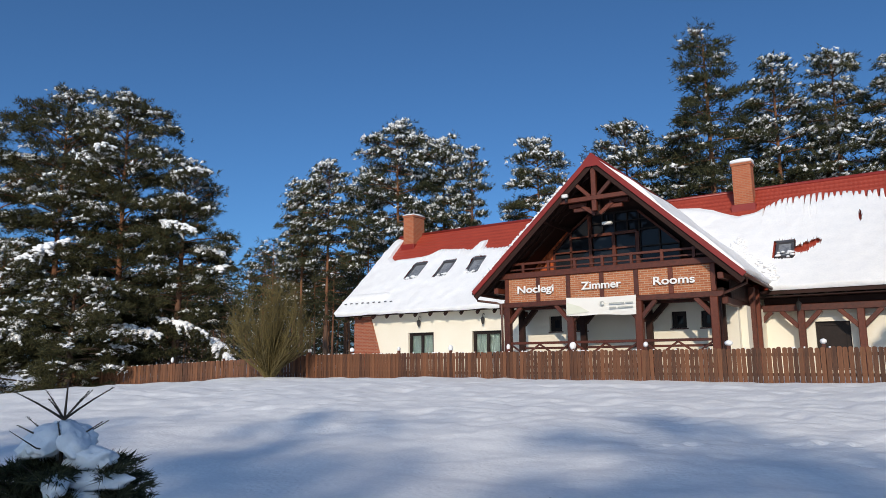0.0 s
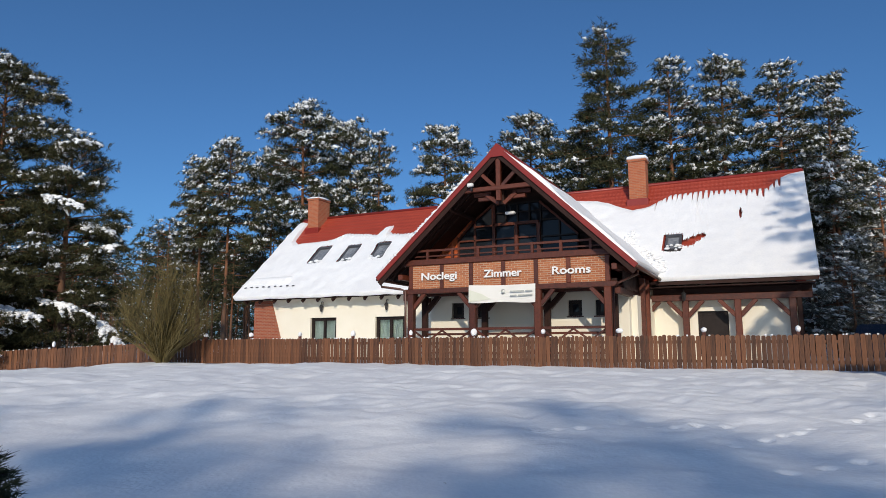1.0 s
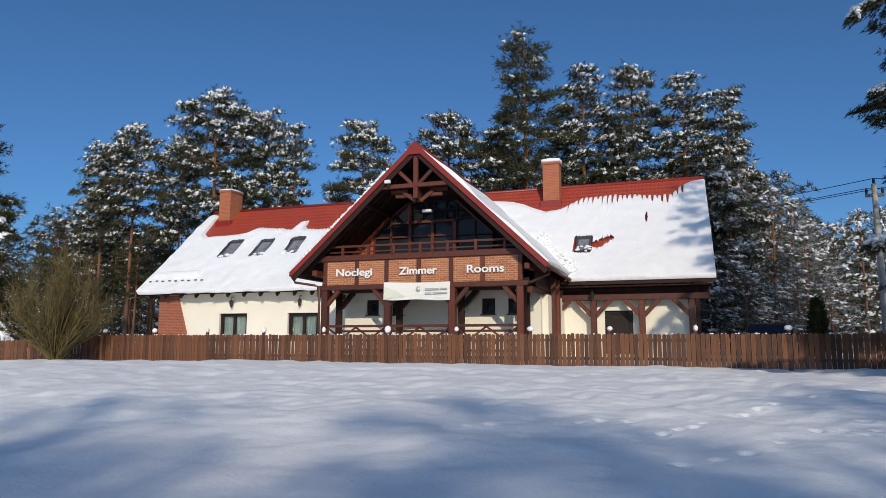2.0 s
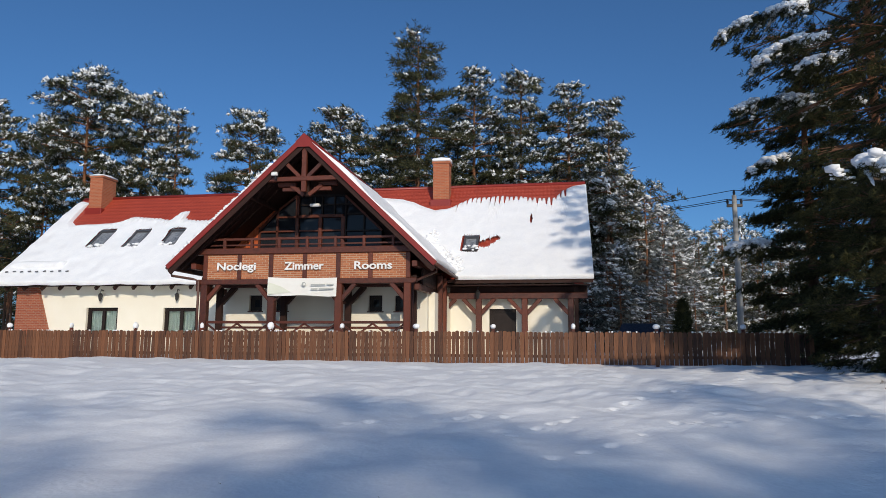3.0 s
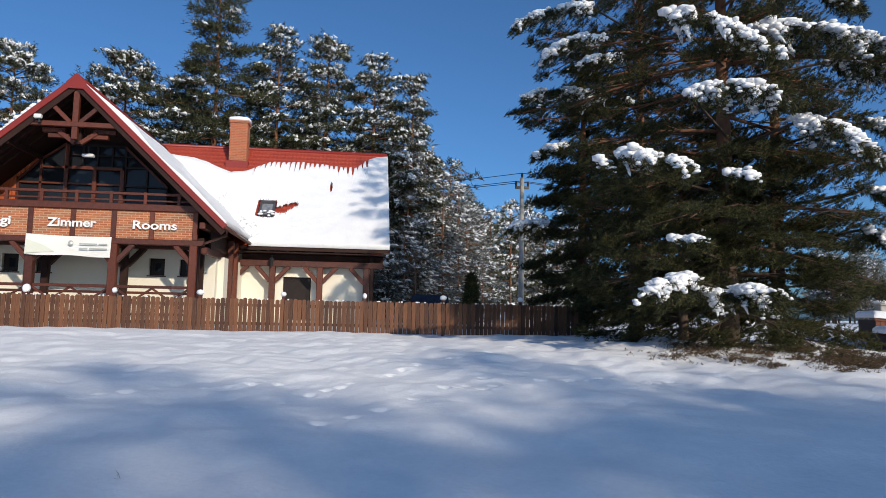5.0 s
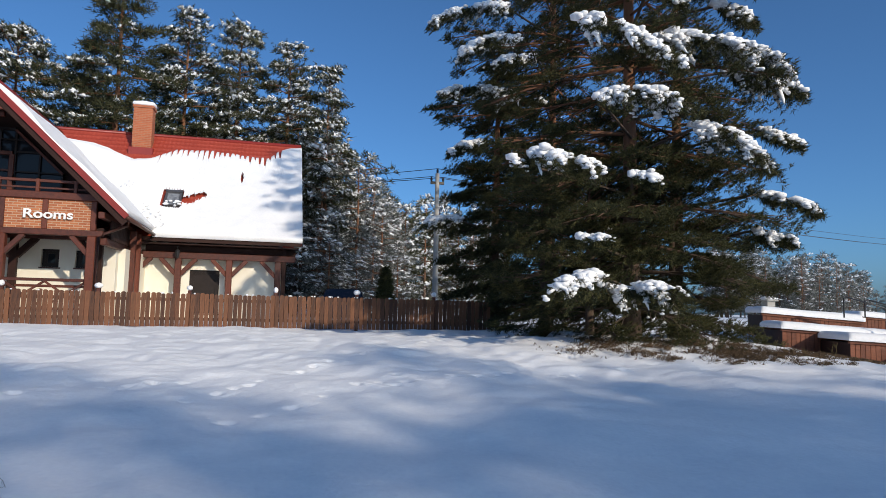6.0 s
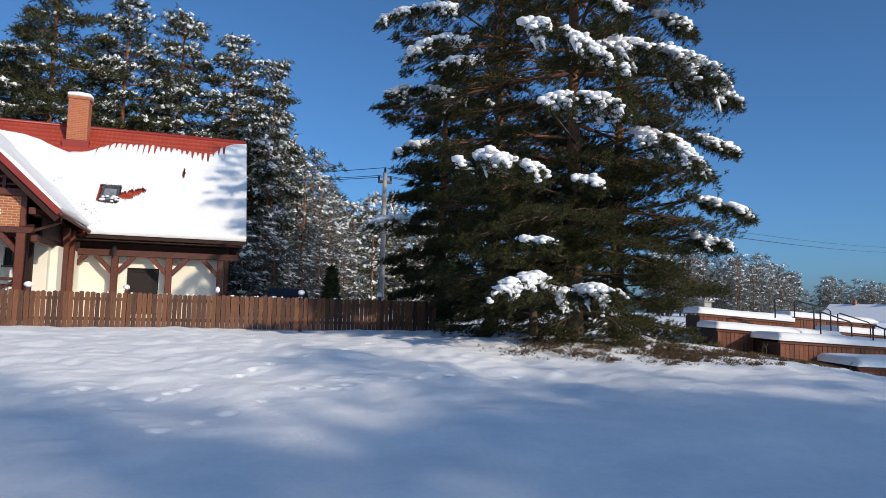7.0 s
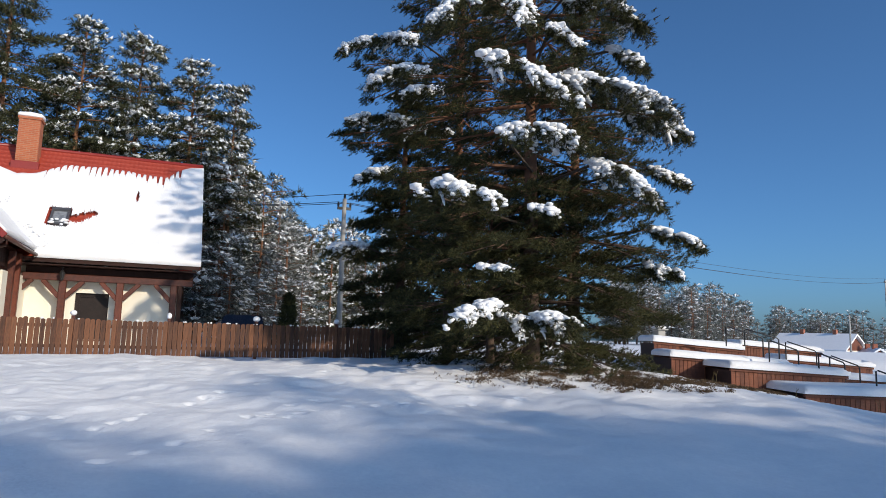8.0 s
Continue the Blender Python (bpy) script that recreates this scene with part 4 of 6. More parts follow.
pipe("gutter", [(G_E + 0.08, G_Y, G_EZ - 0.12), (G_E + 0.08, 29.0, G_EZ - 0.16)], 0.07, gable_roof)
pipe("gutter", [(G_W - 0.08, G_Y, G_EZ - 0.12), (G_W - 0.08, 29.0, G_EZ - 0.16)], 0.07, gable_roof)
pipe("rain_pipe", [(G_E + 0.08, G_Y + 0.25, G_EZ - 0.15), (G_E + 0.06, G_Y + 0.27, G_EZ - 0.35), (-5.2, 24.25, 3.85), (-5.42, 24.28, 3.70), (-5.44, 24.28, GROUND_H)], 0.05, gable_roof, "brown rain pipe")
pipe("rain_pipe", [(G_W - 0.08, G_Y + 0.25, G_EZ - 0.15), (G_W - 0.02, G_Y + 0.27, G_EZ - 0.4), (-14.2, 24.25, 3.95), (-13.95, 24.28, 3.88), (-13.93, 24.28, GROUND_H)], 0.05, gable_roof)


# lamps on walls and posts
def wall_lamp(x, y, z):
    l = thing("wall_lantern", (x, y, z), "black iron wall lantern on a bracket", "lantern", "wall lanterns")
    bm = bmesh.new()
    tube(bm, [(x, y, z + 0.32), (x, y - 0.16, z + 0.36), (x, y - 0.2, z + 0.22)], 0.02, 6)
    part("bracket", bm, METAL_BLACK, l)
    bm = bmesh.new()
    tube(bm, [(x, y - 0.2, z - 0.2), (x, y - 0.2, z - 0.12), (x, y - 0.2, z + 0.1), (x, y - 0.2, z + 0.2)], [0.03, 0.07, 0.11, 0.03], 6)
    part("housing", bm, METAL_BLACK, l)


for x, y, z in ((-22.1, WY, 3.62), (-18.05, WY, 3.62), (-3.62, 29.62, 3.62)):
    wall_lamp(x, y, z)
flood = thing("flood_light", (-10.7, 23.72, 7.8), "small white flood light on the verge", "flood light")
part("housing", bevelled(-10.82, -10.58, 23.58, 23.72, 7.80, 7.94, 0.02), LAMP_WHITE, flood)
part("bracket", bevelled(-10.70, -10.64, 23.66, 23.80, 7.66, 7.82, 0.01), METAL_BLACK, flood)
cl = thing("ceiling_lamp", (-9.3, 25.2, 6.85), "small white lamp hanging under the gable", "lamp")
part("shade", bevelled(-9.75, -9.35, 24.9, 25.1, 6.83, 6.95, 0.03), LAMP_WHITE, cl)
part("stem", bevelled(-9.57, -9.53, 24.98, 25.02, 6.95, 7.22, 0.005), METAL_BLACK, cl)

# ---- trees ----
def snow_mesh(rng, at, size, fine=False, each=2, feather=True):
    """Snow on boughs: small lumps in loose groups with feathery white ends hanging from them."""
    n = len(at)
    spread_ = rng.normal(size=(n, each, 3)) * np.array([0.75, 0.75, 0.16]) * size[:, None, None] * (each > 1)
    a = (at[:, None] + spread_).reshape(-1, 3)
    s = np.repeat(size, each) * rng.uniform(0.4, 0.85, n * each)
    V, F = lumps(rng, a, s, flat=0.42, fine=fine, rough=0.24 if not fine else 0.12, coarse=True)
    if not feather:
        return array_mesh("bough_snow", V, F)
    d = rng.normal(size=(n, 3)) * np.array([1, 1, 0.3])
    d /= np.linalg.norm(d, axis=1, keepdims=True)
    V2, F2 = needles(rng, at, d, size * 0.95, 4, 0.30)
    return array_mesh("bough_snow", np.concatenate([V, V2]), np.concatenate([F, F2 + len(V)]))


def pine(rng, height, base, radius, limbs, per_limb, tuft, blades, width, snow, snow_size, form="crown", trunk_r=0.17, fine=False, dead=6, lean=0.0, needle_mat=NEEDLE, twig=True, each=4, plate=(2.0, 0.62, 0.34), limb=0.05):
    """One pine at the origin: trunk with limbs, crown of needle tufts, snow on the boughs. Returns the three meshes."""
    bend = rng.normal(0, 0.012 * height, 2)
    axis = lambda z: np.array([bend[0] * math.sin(2.5 * z / height) + lean * z, bend[1] * math.sin(2 * z / height), z])
    wood = bmesh.new()
    zs = np.linspace(-0.3, height * 0.97, 9)
    tube(wood, [axis(z) for z in zs], [trunk_r * (1.12 - z / height) + 0.012 for z in zs], 8)
    at, way, snow_at, snow_sz = [], [], [], []
    for i in range(limbs):
        f = (i + rng.uniform(0, 1)) / limbs
        if form == "wide":
            whorls = max(6, round((height - base) / 0.72))
            f = min(0.985, (math.floor(f * whorls) + 0.5 + rng.normal(0, 0.13)) / whorls)
        z = base + (height - base) * max(f, 0.0) ** 0.9
        if form == "crown":
            prof = (math.sin(math.pi * min(1, 0.22 + 0.80 * f)) ** 0.65) * 0.95 + 0.08
        elif form == "bushy":
            prof = (1.03 - f ** 2.2) ** 0.6 * (0.8 + 0.2 * min(1, f * 5))
        elif form == "tall":
            prof = 0.25 + 0.85 * (1 - f) ** 0.7 * (0.55 + 0.45 * min(1, f * 4))
        else:
            prof = (1.02 - f) ** 0.62 * (0.60 + 0.40 * min(1, f * 4.5))
        L = radius * prof * rng.uniform(0.5, 1.1)
        az = i * 2.4 + rng.normal(0, 0.35)
        rise = {"crown": 0.05 + 0.65 * f ** 2, "tall": -0.02 + 0.55 * f ** 2, "wide": -0.12 + 0.32 * f, "bushy": -0.05 + 0.85 * f}[form] + rng.normal(0, 0.10)
        out = np.array([math.cos(az), math.sin(az), 0.0])
        p0 = axis(z)
        pts = [p0 + out * L * t + np.array([0, 0, L * (rise * t - 0.16 * t * t)]) for t in (0, 0.35, 0.7, 1.0)]
        tube(wood, pts, [limb * L ** 0.5 * trunk_r / 0.17 * w for w in (1, 0.7, 0.45, 0.15)], 4)
        side = np.array([-out[1], out[0], 0.0])
        m = max(4, int(per_limb * (L / radius) ** 1.2))
        # needles sit in flat plates round the ends of the side twigs
        plates = max(2, round(L * plate[0]))
        tc = rng.uniform(0.30, 1.03, plates) ** 0.75
        tc[0] = 1.0
        lc = rng.normal(0, 0.20, plates) * L * (0.30 + 0.75 * np.sin(np.pi * np.clip(tc, 0, 1) * 0.8)) * (tc < 1)
        centre = p0 + out * (L * tc)[:, None] + side * lc[:, None] + np.array([0, 0, 1.0]) * (L * (rise * tc - 0.16 * tc * tc) - 0.10 * np.abs(lc) + rng.normal(0, 0.05 * L ** 0.5, plates))[:, None]
        rc = plate[1] * rng.uniform(0.6, 1.35, plates)
        which = rng.integers(0, plates, m)
        off = rng.normal(0, 0.55, (m, 3)) * np.array([1, 1, plate[2]])
        pos = centre[which] + off * rc[which][:, None]
        at.append(pos)
        dirs = out * 0.6 + off * np.array([1, 1, 0.4]) + np.array([0, 0, 0.35])
        way.append(dirs / np.linalg.norm(dirs, axis=1, keepdims=True))
        if twig:
            for q in range(plates):
                t0 = max(0.08, tc[q] - 0.28)
                a0 = p0 + out * L * t0 + np.array([0, 0, L * (rise * t0 - 0.16 * t0 * t0)])
                tube(wood, [a0, centre[q]], [0.018, 0.008], 3)
        take = np.flatnonzero((rng.random(plates) < snow * (0.12 + 1.15 * f if form == "bushy" else 0.55 + 0.65 * f)) & (rng.random() > 0.12))
        for q in take:
            k = max(2, round(each * rng.uniform(0.6, 1.4)))
            spot = rng.normal(0, 0.48, (k, 3)) * np.array([1, 1, 0.12])
            snow_at.append(centre[q] + spot * rc[q] + np.array([0, 0, 1]) * (plate[2] * rc[q] * 0.75 - 0.25 * rc[q] * (spot[:, :2] ** 2).sum(1))[:, None])
            snow_sz.append(snow_size * rng.uniform(0.5, 1.2, k))
    for i in range(dead):
        z = rng.uniform(0.25, 0.95) * base
        az, L = rng.uniform(0, 6.28), rng.uniform(0.4, 1.3)
        p = axis(z)
        tube(wood, [p, p + np.array([math.cos(az) * L, math.sin(az) * L, rng.uniform(-0.3, 0.15)])], [0.022, 0.006], 3)
    wm = bpy.data.meshes.new("trunk")
    bmesh.ops.recalc_face_normals(wood, faces=wood.faces)
    wood.to_mesh(wm)
    wood.free()
    at, way = np.concatenate(at), np.concatenate(way)
    V, F = needles(rng, at, way, tuft * rng.uniform(0.7, 1.25, len(at)), blades, width)
    cm = array_mesh("crown", V, F)
    sa, ss = np.concatenate(snow_at), np.concatenate(snow_sz)
    return wm, cm, snow_mesh(rng, sa, ss, fine, 1, not fine)


def plant(meshes, x, y, scale=1.0, turn=0.0, label="", group="", category="pine tree", name="pine_tree", mats=(BARK, NEEDLE, SNOW_TREE), z=None, fresh=True, tilt=0.0):
    z = high(x, y) if z is None else z
    t = thing(name, (0, 0, 0), label, category, group)
    for n, me, mat in zip(("trunk", "crown", "bough_snow"), meshes, mats):
        tagged(link(n, me, mat, t, {"bough_snow": "snow lying on the boughs"}.get(n, ""), smooth=(n != "crown")), kind="" if n == "trunk" else "stuff")
    t.matrix_world = pose(x, y, z, 0, tilt, turn) @ Matrix.Scale(scale, 4)
    BASE[t] = Vector((x, y, z))
    return t


rng = np.random.default_rng(21)
KIND = {
    "round": [pine(np.random.default_rng(q), 18.0, 9.2, 3.6, 60, 120, 0.30, 9, 0.085, 0.80, 0.28, "crown", 0.20, each=6, plate=(2.3, 0.60, 0.36), limb=0.03) for q in (1, 2, 3)],
    "tall": [pine(np.random.default_rng(q), 20.0, 7.0, 3.1, 74, 108, 0.30, 9, 0.085, sn, 0.26, "tall", 0.22, each=6, plate=(2.3, 0.56, 0.36), limb=0.03) for q, sn in ((4, 0.24), (5, 0.85), (6, 0.95))],
    "young": [pine(np.random.default_rng(q), 11.0, 1.0, 2.6, 34, 17, 0.50, 11, 0.07, 0.75, 0.30, "tall", 0.12, twig=False, each=4, plate=(1.6, 0.6, 0.4)) for q in (7, 8, 9)],
    "far": [pine(np.random.default_rng(q), 11.0, 1.0, 2.6, 24, 12, 0.75, 9, 0.08, 0.50, 0.36, "tall", 0.12, twig=False, each=2, plate=(1.4, 0.65, 0.4)) for q in (13, 14, 15)],
    "deep": [pine(np.random.default_rng(q), 17.0, 8.0, 3.4, 28, 17, 0.62, 11, 0.075, 0.32, 0.34, "crown", 0.17, twig=False, dead=10, each=3, plate=(1.3, 0.75, 0.4)) for q in (10, 11, 12)],
}
HEIGHT = {"round": 18.0, "tall": 20.0, "young": 11.0, "far": 11.0, "deep": 17.0}
MODEL = {}


def grow(kind, which, x, y, top, label, group, stout=1.0, frost=False):
    """A tree of one of the kinds, scaled so that its tip stands at height top."""
    z = high(x, y)
    k = (top - z) / HEIGHT[kind]
    key = (kind, which, frost)
    if key not in MODEL:
        t = thing("pine_tree", (0, 0, 0), label, "pine tree", group)
        for n, me, mat in zip(("trunk", "crown", "bough_snow"), KIND[kind][which], (BARK, NEEDLE_FROST if frost else NEEDLE, SNOW_TREE)):
            if not me.materials or frost:
                me = me.copy() if frost else me
                me.materials.clear()
            ob = link(n, me, mat, t, "snow lying on the boughs" if n == "bough_snow" else "", smooth=(n != "crown"))
            tagged(ob, kind="" if n == "trunk" else "stuff")
        MODEL[key] = t
    else:
        t = copy_thing(MODEL[key], Matrix.Identity(4))
    tagged(t, label, "pine tree", group)
    t.matrix_basis = pose(x, y, z - 0.1, 0, 0, rng.uniform(0, 360)) @ Matrix.Diagonal((k * stout, k * stout, k, 1))
    return t


def wood_mass(name, label, trees):
    """A far stretch of wood as one mass: trees are (kind, which, x, y, top, stout)."""
    t = thing(name, (0, 0, 0), label, "woodland", kind="stuff")
    for n, (part_name, mat) in enumerate((("trunk", BARK), ("crown", NEEDLE_FROST if "frost" in label else NEEDLE), ("bough_snow", SNOW_TREE))):
        VV, FF, count = [], [], 0
        for kind, which, x, y, top, stout in trees:
            me = KIND[kind][which][n]
            me.calc_loop_triangles()
            v, f = np.empty(len(me.vertices) * 3, np.float32), np.empty(len(me.loop_triangles) * 3, np.int32)
            me.vertices.foreach_get("co", v), me.loop_triangles.foreach_get("vertices", f)
            z = high(x, y)
            k, a = (top - z) / HEIGHT[kind], rng.uniform(0, 6.28)
            v = v.reshape(-1, 3)
            s, c = math.sin(a) * k * stout, math.cos(a) * k * stout
            VV.append(np.stack([v[:, 0] * c - v[:, 1] * s + x, v[:, 0] * s + v[:, 1] * c + y, v[:, 2] * k + z - 0.1], -1))
            FF.append(f.reshape(-1, 3) + count)
            count += len(v)
        ob = link(part_name, array_mesh(part_name, np.concatenate(VV), np.concatenate(FF)), mat, t, smooth=(n != 1))
        tagged(ob, kind="stuff")


TALL_L = "tall snow-dusted pine with bare reddish trunk behind the house"
for kind, w, x, y, top, st in (
    ("round", 0, -22.8, 46, 18.4, 0.8), ("round", 1, -15.6, 46, 18.3, 0.95), ("tall", 0, -9.5, 44, 22.8, 1.05), ("tall", 1, -5.8, 46, 20.6, 1.0),
    ("tall", 2, -2.7, 47, 20.4, 0.95), ("tall", 1, 0.9, 45, 18.7, 1.05), ("tall", 2, 3.5, 44, 17.2, 0.85), ("tall", 1, 3.8, 47, 15.4, 0.7),
    ("round", 2, -34.6, 44, 21.4, 0.9), ("round", 0, -32.2, 47, 20.6, 0.7), ("round", 1, -41.0, 42, 18.9, 0.8), ("round", 2, -38.4, 45, 18.6, 0.62),
    ("tall", 1, -28.4, 46, 18.8, 0.8), ("round", 0, -44.0, 42, 17.6, 0.75), ("tall", 2, -46.0, 43, 14.8, 0.8), ("round", 1, -12.6, 49, 17.8, 0.9),
    ("tall", 0, -7.6, 50, 19.0, 1.0), ("tall", 2, 1.8, 50, 17.0, 1.0), ("tall", 0, -4.2, 51, 18.4, 1.0),
):
    grow(kind, w, x, y, top, TALL_L, "pines behind the house", st)
MID_L = "snow-laden young pine at the wood's edge"
for k in range(60):
    y = rng.uniform(48, 84)
    x = y * rng.uniform(0.02, 0.34)
    top = high(x, y) + rng.uniform(7.0, 10.8) * (y / 60)
    grow("young", k % 3, x, y, top, MID_L, "pines at the wood's edge", rng.uniform(0.8, 1.1), frost=(k % 3 != 0))
for k in range(26):
    y = rng.uniform(52, 74)
    grow("deep", k % 3, y * rng.uniform(-0.55, 0.16), y, rng.uniform(13, 16), "pine in the wood behind the house", "pines behind the house", 1.0)
for k, (x, y, top) in enumerate(((3.0, 43.5, 12.5), (5.2, 44.5, 11.5), (6.8, 47.0, 10.5), (4.2, 49.0, 12.5), (2.0, 45.5, 10.5), (7.4, 50.0, 11.0))):
    grow("young", k % 3, x, y, top, MID_L, "pines at the wood's edge", 1.0, frost=True)
for k, (x, y, top) in enumerate(((3.4, 40.5, 5.6), (4.8, 39.5, 4.6), (6.0, 41.0, 5.8), (7.4, 40.0, 4.8), (2.6, 42.0, 7.0), (6.8, 43.0, 8.2))):
    grow("young", k % 3, x, y, top, "frosted young pine beyond the fence", "pines at the wood's edge", 1.5, frost=True)
LEFT_L = "pine with bare trunk in the dense wood"
for k in range(78):
    y = rng.uniform(40, 86)
    x = -y * rng.uniform(0.62, 1.75)
    if x > -31 and y < 44:
        continue
    grow("deep", k % 3, x, y, rng.uniform(11.0, 14.5) * (0.72 + 0.28 * y / 55), LEFT_L, "pines of the dense wood", rng.uniform(0.85, 1.05))
for k in range(26):
    y = rng.uniform(52, 84)
    x = -y * rng.uniform(0.80, 1.9)
    grow("young", k % 3, x, y, high(x, y) + rng.uniform(4.5, 9), "young snowy pine between the trunks", "pines of the dense wood", 1.05)
deep_wood = []
for k in range(70):
    y = rng.uniform(86, 112)
    x = -y * rng.uniform(0.1, 1.55)
    deep_wood.append(("far", k % 3, x, y, rng.uniform(9, 14), 1.6))
wood_mass("deep_wood", "dark snowy pine wood far behind the house", deep_wood)
far_wood = []
for k in range(120):
    az = rng.uniform(36, 58)
    d = rng.uniform(140, 215)
    if az > 46.5 and d < 185:  # the clearing with the houses
        d += 50
    x, y = math.sin(radians(az)) * d, math.cos(radians(az)) * d
    tall = float(np.interp(az, (36, 42, 44, 46.5, 58), (17.5, 14.5, 15, 9.5, 8.0)))
    far_wood.append(("far", k % 3, x, y, high(x, y) + tall * rng.uniform(0.6, 1.0) * d / 170, rng.uniform(0.85, 1.25)))
wood_mass("far_wood", "far frosted pine wood along the edge of the valley", far_wood)

grow("young", 1, 35.2, 21.2, 7.5, "snowy young pine beyond the seating steps", "pines beyond the seating", 1.05)

# the broad pines on the mound, dense down to the ground
FINE = dict(plate=(3.6, 0.34, 0.34), limb=0.027)
NEAR = [
    (9.25, 15.9, 17.5, 0.3, 4.75, 124, 380, 31),
    (10.4, 24.2, 20.5, 0.6, 6.0, 136, 380, 32),
    (11.2, 17.0, 11.5, 0.3, 3.3, 56, 270, 33),
    (8.7, 25.6, 11.5, 0.3, 2.7, 84, 260, 34),
]
LADEN = []
for x, y, h, base, r, limbs, per, seed in NEAR:
    ms = pine(np.random.default_rng(seed), h, base, r, limbs, per, 0.118 if y < 20 else 0.17, 20, 0.052, 0.05, 0.09, "wide", 0.2, dead=0, **FINE)
    t = plant(ms, x, y, label="broad dark green pine with snow on its boughs on the mound", group="pines on the mound", mats=(BARK, NEEDLE_NEAR, SNOW_TREE))
    LADEN.append((x, y, t))

LEFT_NEAR = [(-41.1, 19.6, 17.5, 1.2, 4.3, 84, 190, 41), (-37.0, 21.2, 16.7, 1.2, 4.3, 84, 190, 42), (-33.6, 22.6, 12.4, 0.8, 3.3, 56, 150, 46), (-45.0, 16.9, 15.6, 0.8, 4.4, 62, 130, 43), (-34.6, 17.4, 5.2, 0.2, 3.2, 44, 110, 44), (-38.0, 15.6, 7.0, 0.2, 3.6, 46, 110, 45)]
for x, y, h, base, r, limbs, per, seed in LEFT_NEAR:
    ms = pine(np.random.default_rng(seed), h, base, r, round(limbs * 1.15), round(per * 1.3), 0.25, 12, 0.072, 0.62, 0.22, "bushy", 0.2, dead=2, each=8, plate=(2.4, 0.58, 0.40), limb=0.026)
    t = plant(ms, x, y, label="bushy pine with snow patches standing by the fence", group="pines by the fence", mats=(BARK, NEEDLE_LEFT, SNOW_TREE))
    LADEN.append((x, y, t))

# low bushy growth round the feet of the broad pines
for x, y, h, r, limbs, per, seed in ((8.7, 20.6, 5.6, 2.4, 66, 150, 51), (8.2, 16.2, 4.2, 2.6, 54, 150, 52), (10.9, 16.7, 5.2, 2.6, 60, 150, 53)):
    ms = pine(np.random.default_rng(seed), h, 0.15, r, limbs, per, 0.145, 18, 0.050, 0.03, 0.08, "bushy", 0.10, dead=0, **FINE)
    plant(ms, x, y, label="low bushy pine growing at the feet of taller pines", group="pines on the mound", mats=(BARK, NEEDLE_NEAR, SNOW_TREE))

# the wood behind the camera, whose shade falls on the meadow
REACH = 1 / math.tan(radians(SUN_EL))
SHADE_NEAR = (
    (-4.7, 13.0, 21), (-10.0, 11.2, 22), (0.9, 16.6, 21), (3.9, 13.2, 22), (6.4, 13.2, 21), (9.2, 12.4, 22), (12.4, 11.6, 21), (-15.0, 9.0, 20),
    (-20.5, 8.0, 21), (-3.2, 9.2, 20), (-5.2, 5.0, 20), (-4.2, 4.6, 19), (15.0, 14.5, 22), (17.5, 12.5, 21), (20.5, 13.0, 21), (24.0, 13.5, 21),
    (18.0, 17.0, 22), (27.0, 12.0, 21), (-0.6, 9.0, 20),
)
SHADE_FAR = (
    (2.8, 8.2, 20), (2.7, 10.4, 20), (2.2, 11.7, 20), (1.9, 10.0, 20), (5.2, 9.6, 20), (8.0, 8.8, 21), (11.0, 8.0, 20), (-8.2, 7.6, 20),
    (-12.8, 6.4, 21), (15.5, 9.0, 21), (18.5, 12.5, 22), (22.0, 13.5, 22), (26.0, 13.0, 22), (30.0, 11.0, 22), (14.0, 5.0, 20), (22.0, 7.0, 21),
    (4.0, 5.6, 20), (-17.6, 4.6, 20),
)
for k, (tx, ty, h) in enumerate(SHADE_NEAR + SHADE_FAR):
    x, y = tx + sx * h * REACH, ty + sy * h * REACH
    grow("deep", k % 3, x, y, high(x, y) + h, "tall pine across the meadow", "pines across the meadow", 0.72 if tx < -1 else 1.15 if tx < 11 else 1.35)

for k, (tx, ty, h) in enumerate(((11.5, 14.2, 20), (13.4, 15.2, 21), (15.6, 17.0, 21), (20.5, 16.5, 22), (23.0, 18.5, 22), (25.5, 16.0, 21), (19.0, 20.0, 21), (12.6, 10.0, 20), (17.0, 14.6, 20), (21.5, 26.0, 21), (25.5, 28.0, 21), (28.0, 24.5, 21), (23.0, 22.0, 21), (1.6, 9.0, 17), (3.0, 8.0, 17))):
    x, y = tx + sx * h * REACH, ty + sy * h * REACH
    grow("deep", k % 3, x, y, high(x, y) + h, "tall pine across the meadow", "pines across the meadow", 1.3)

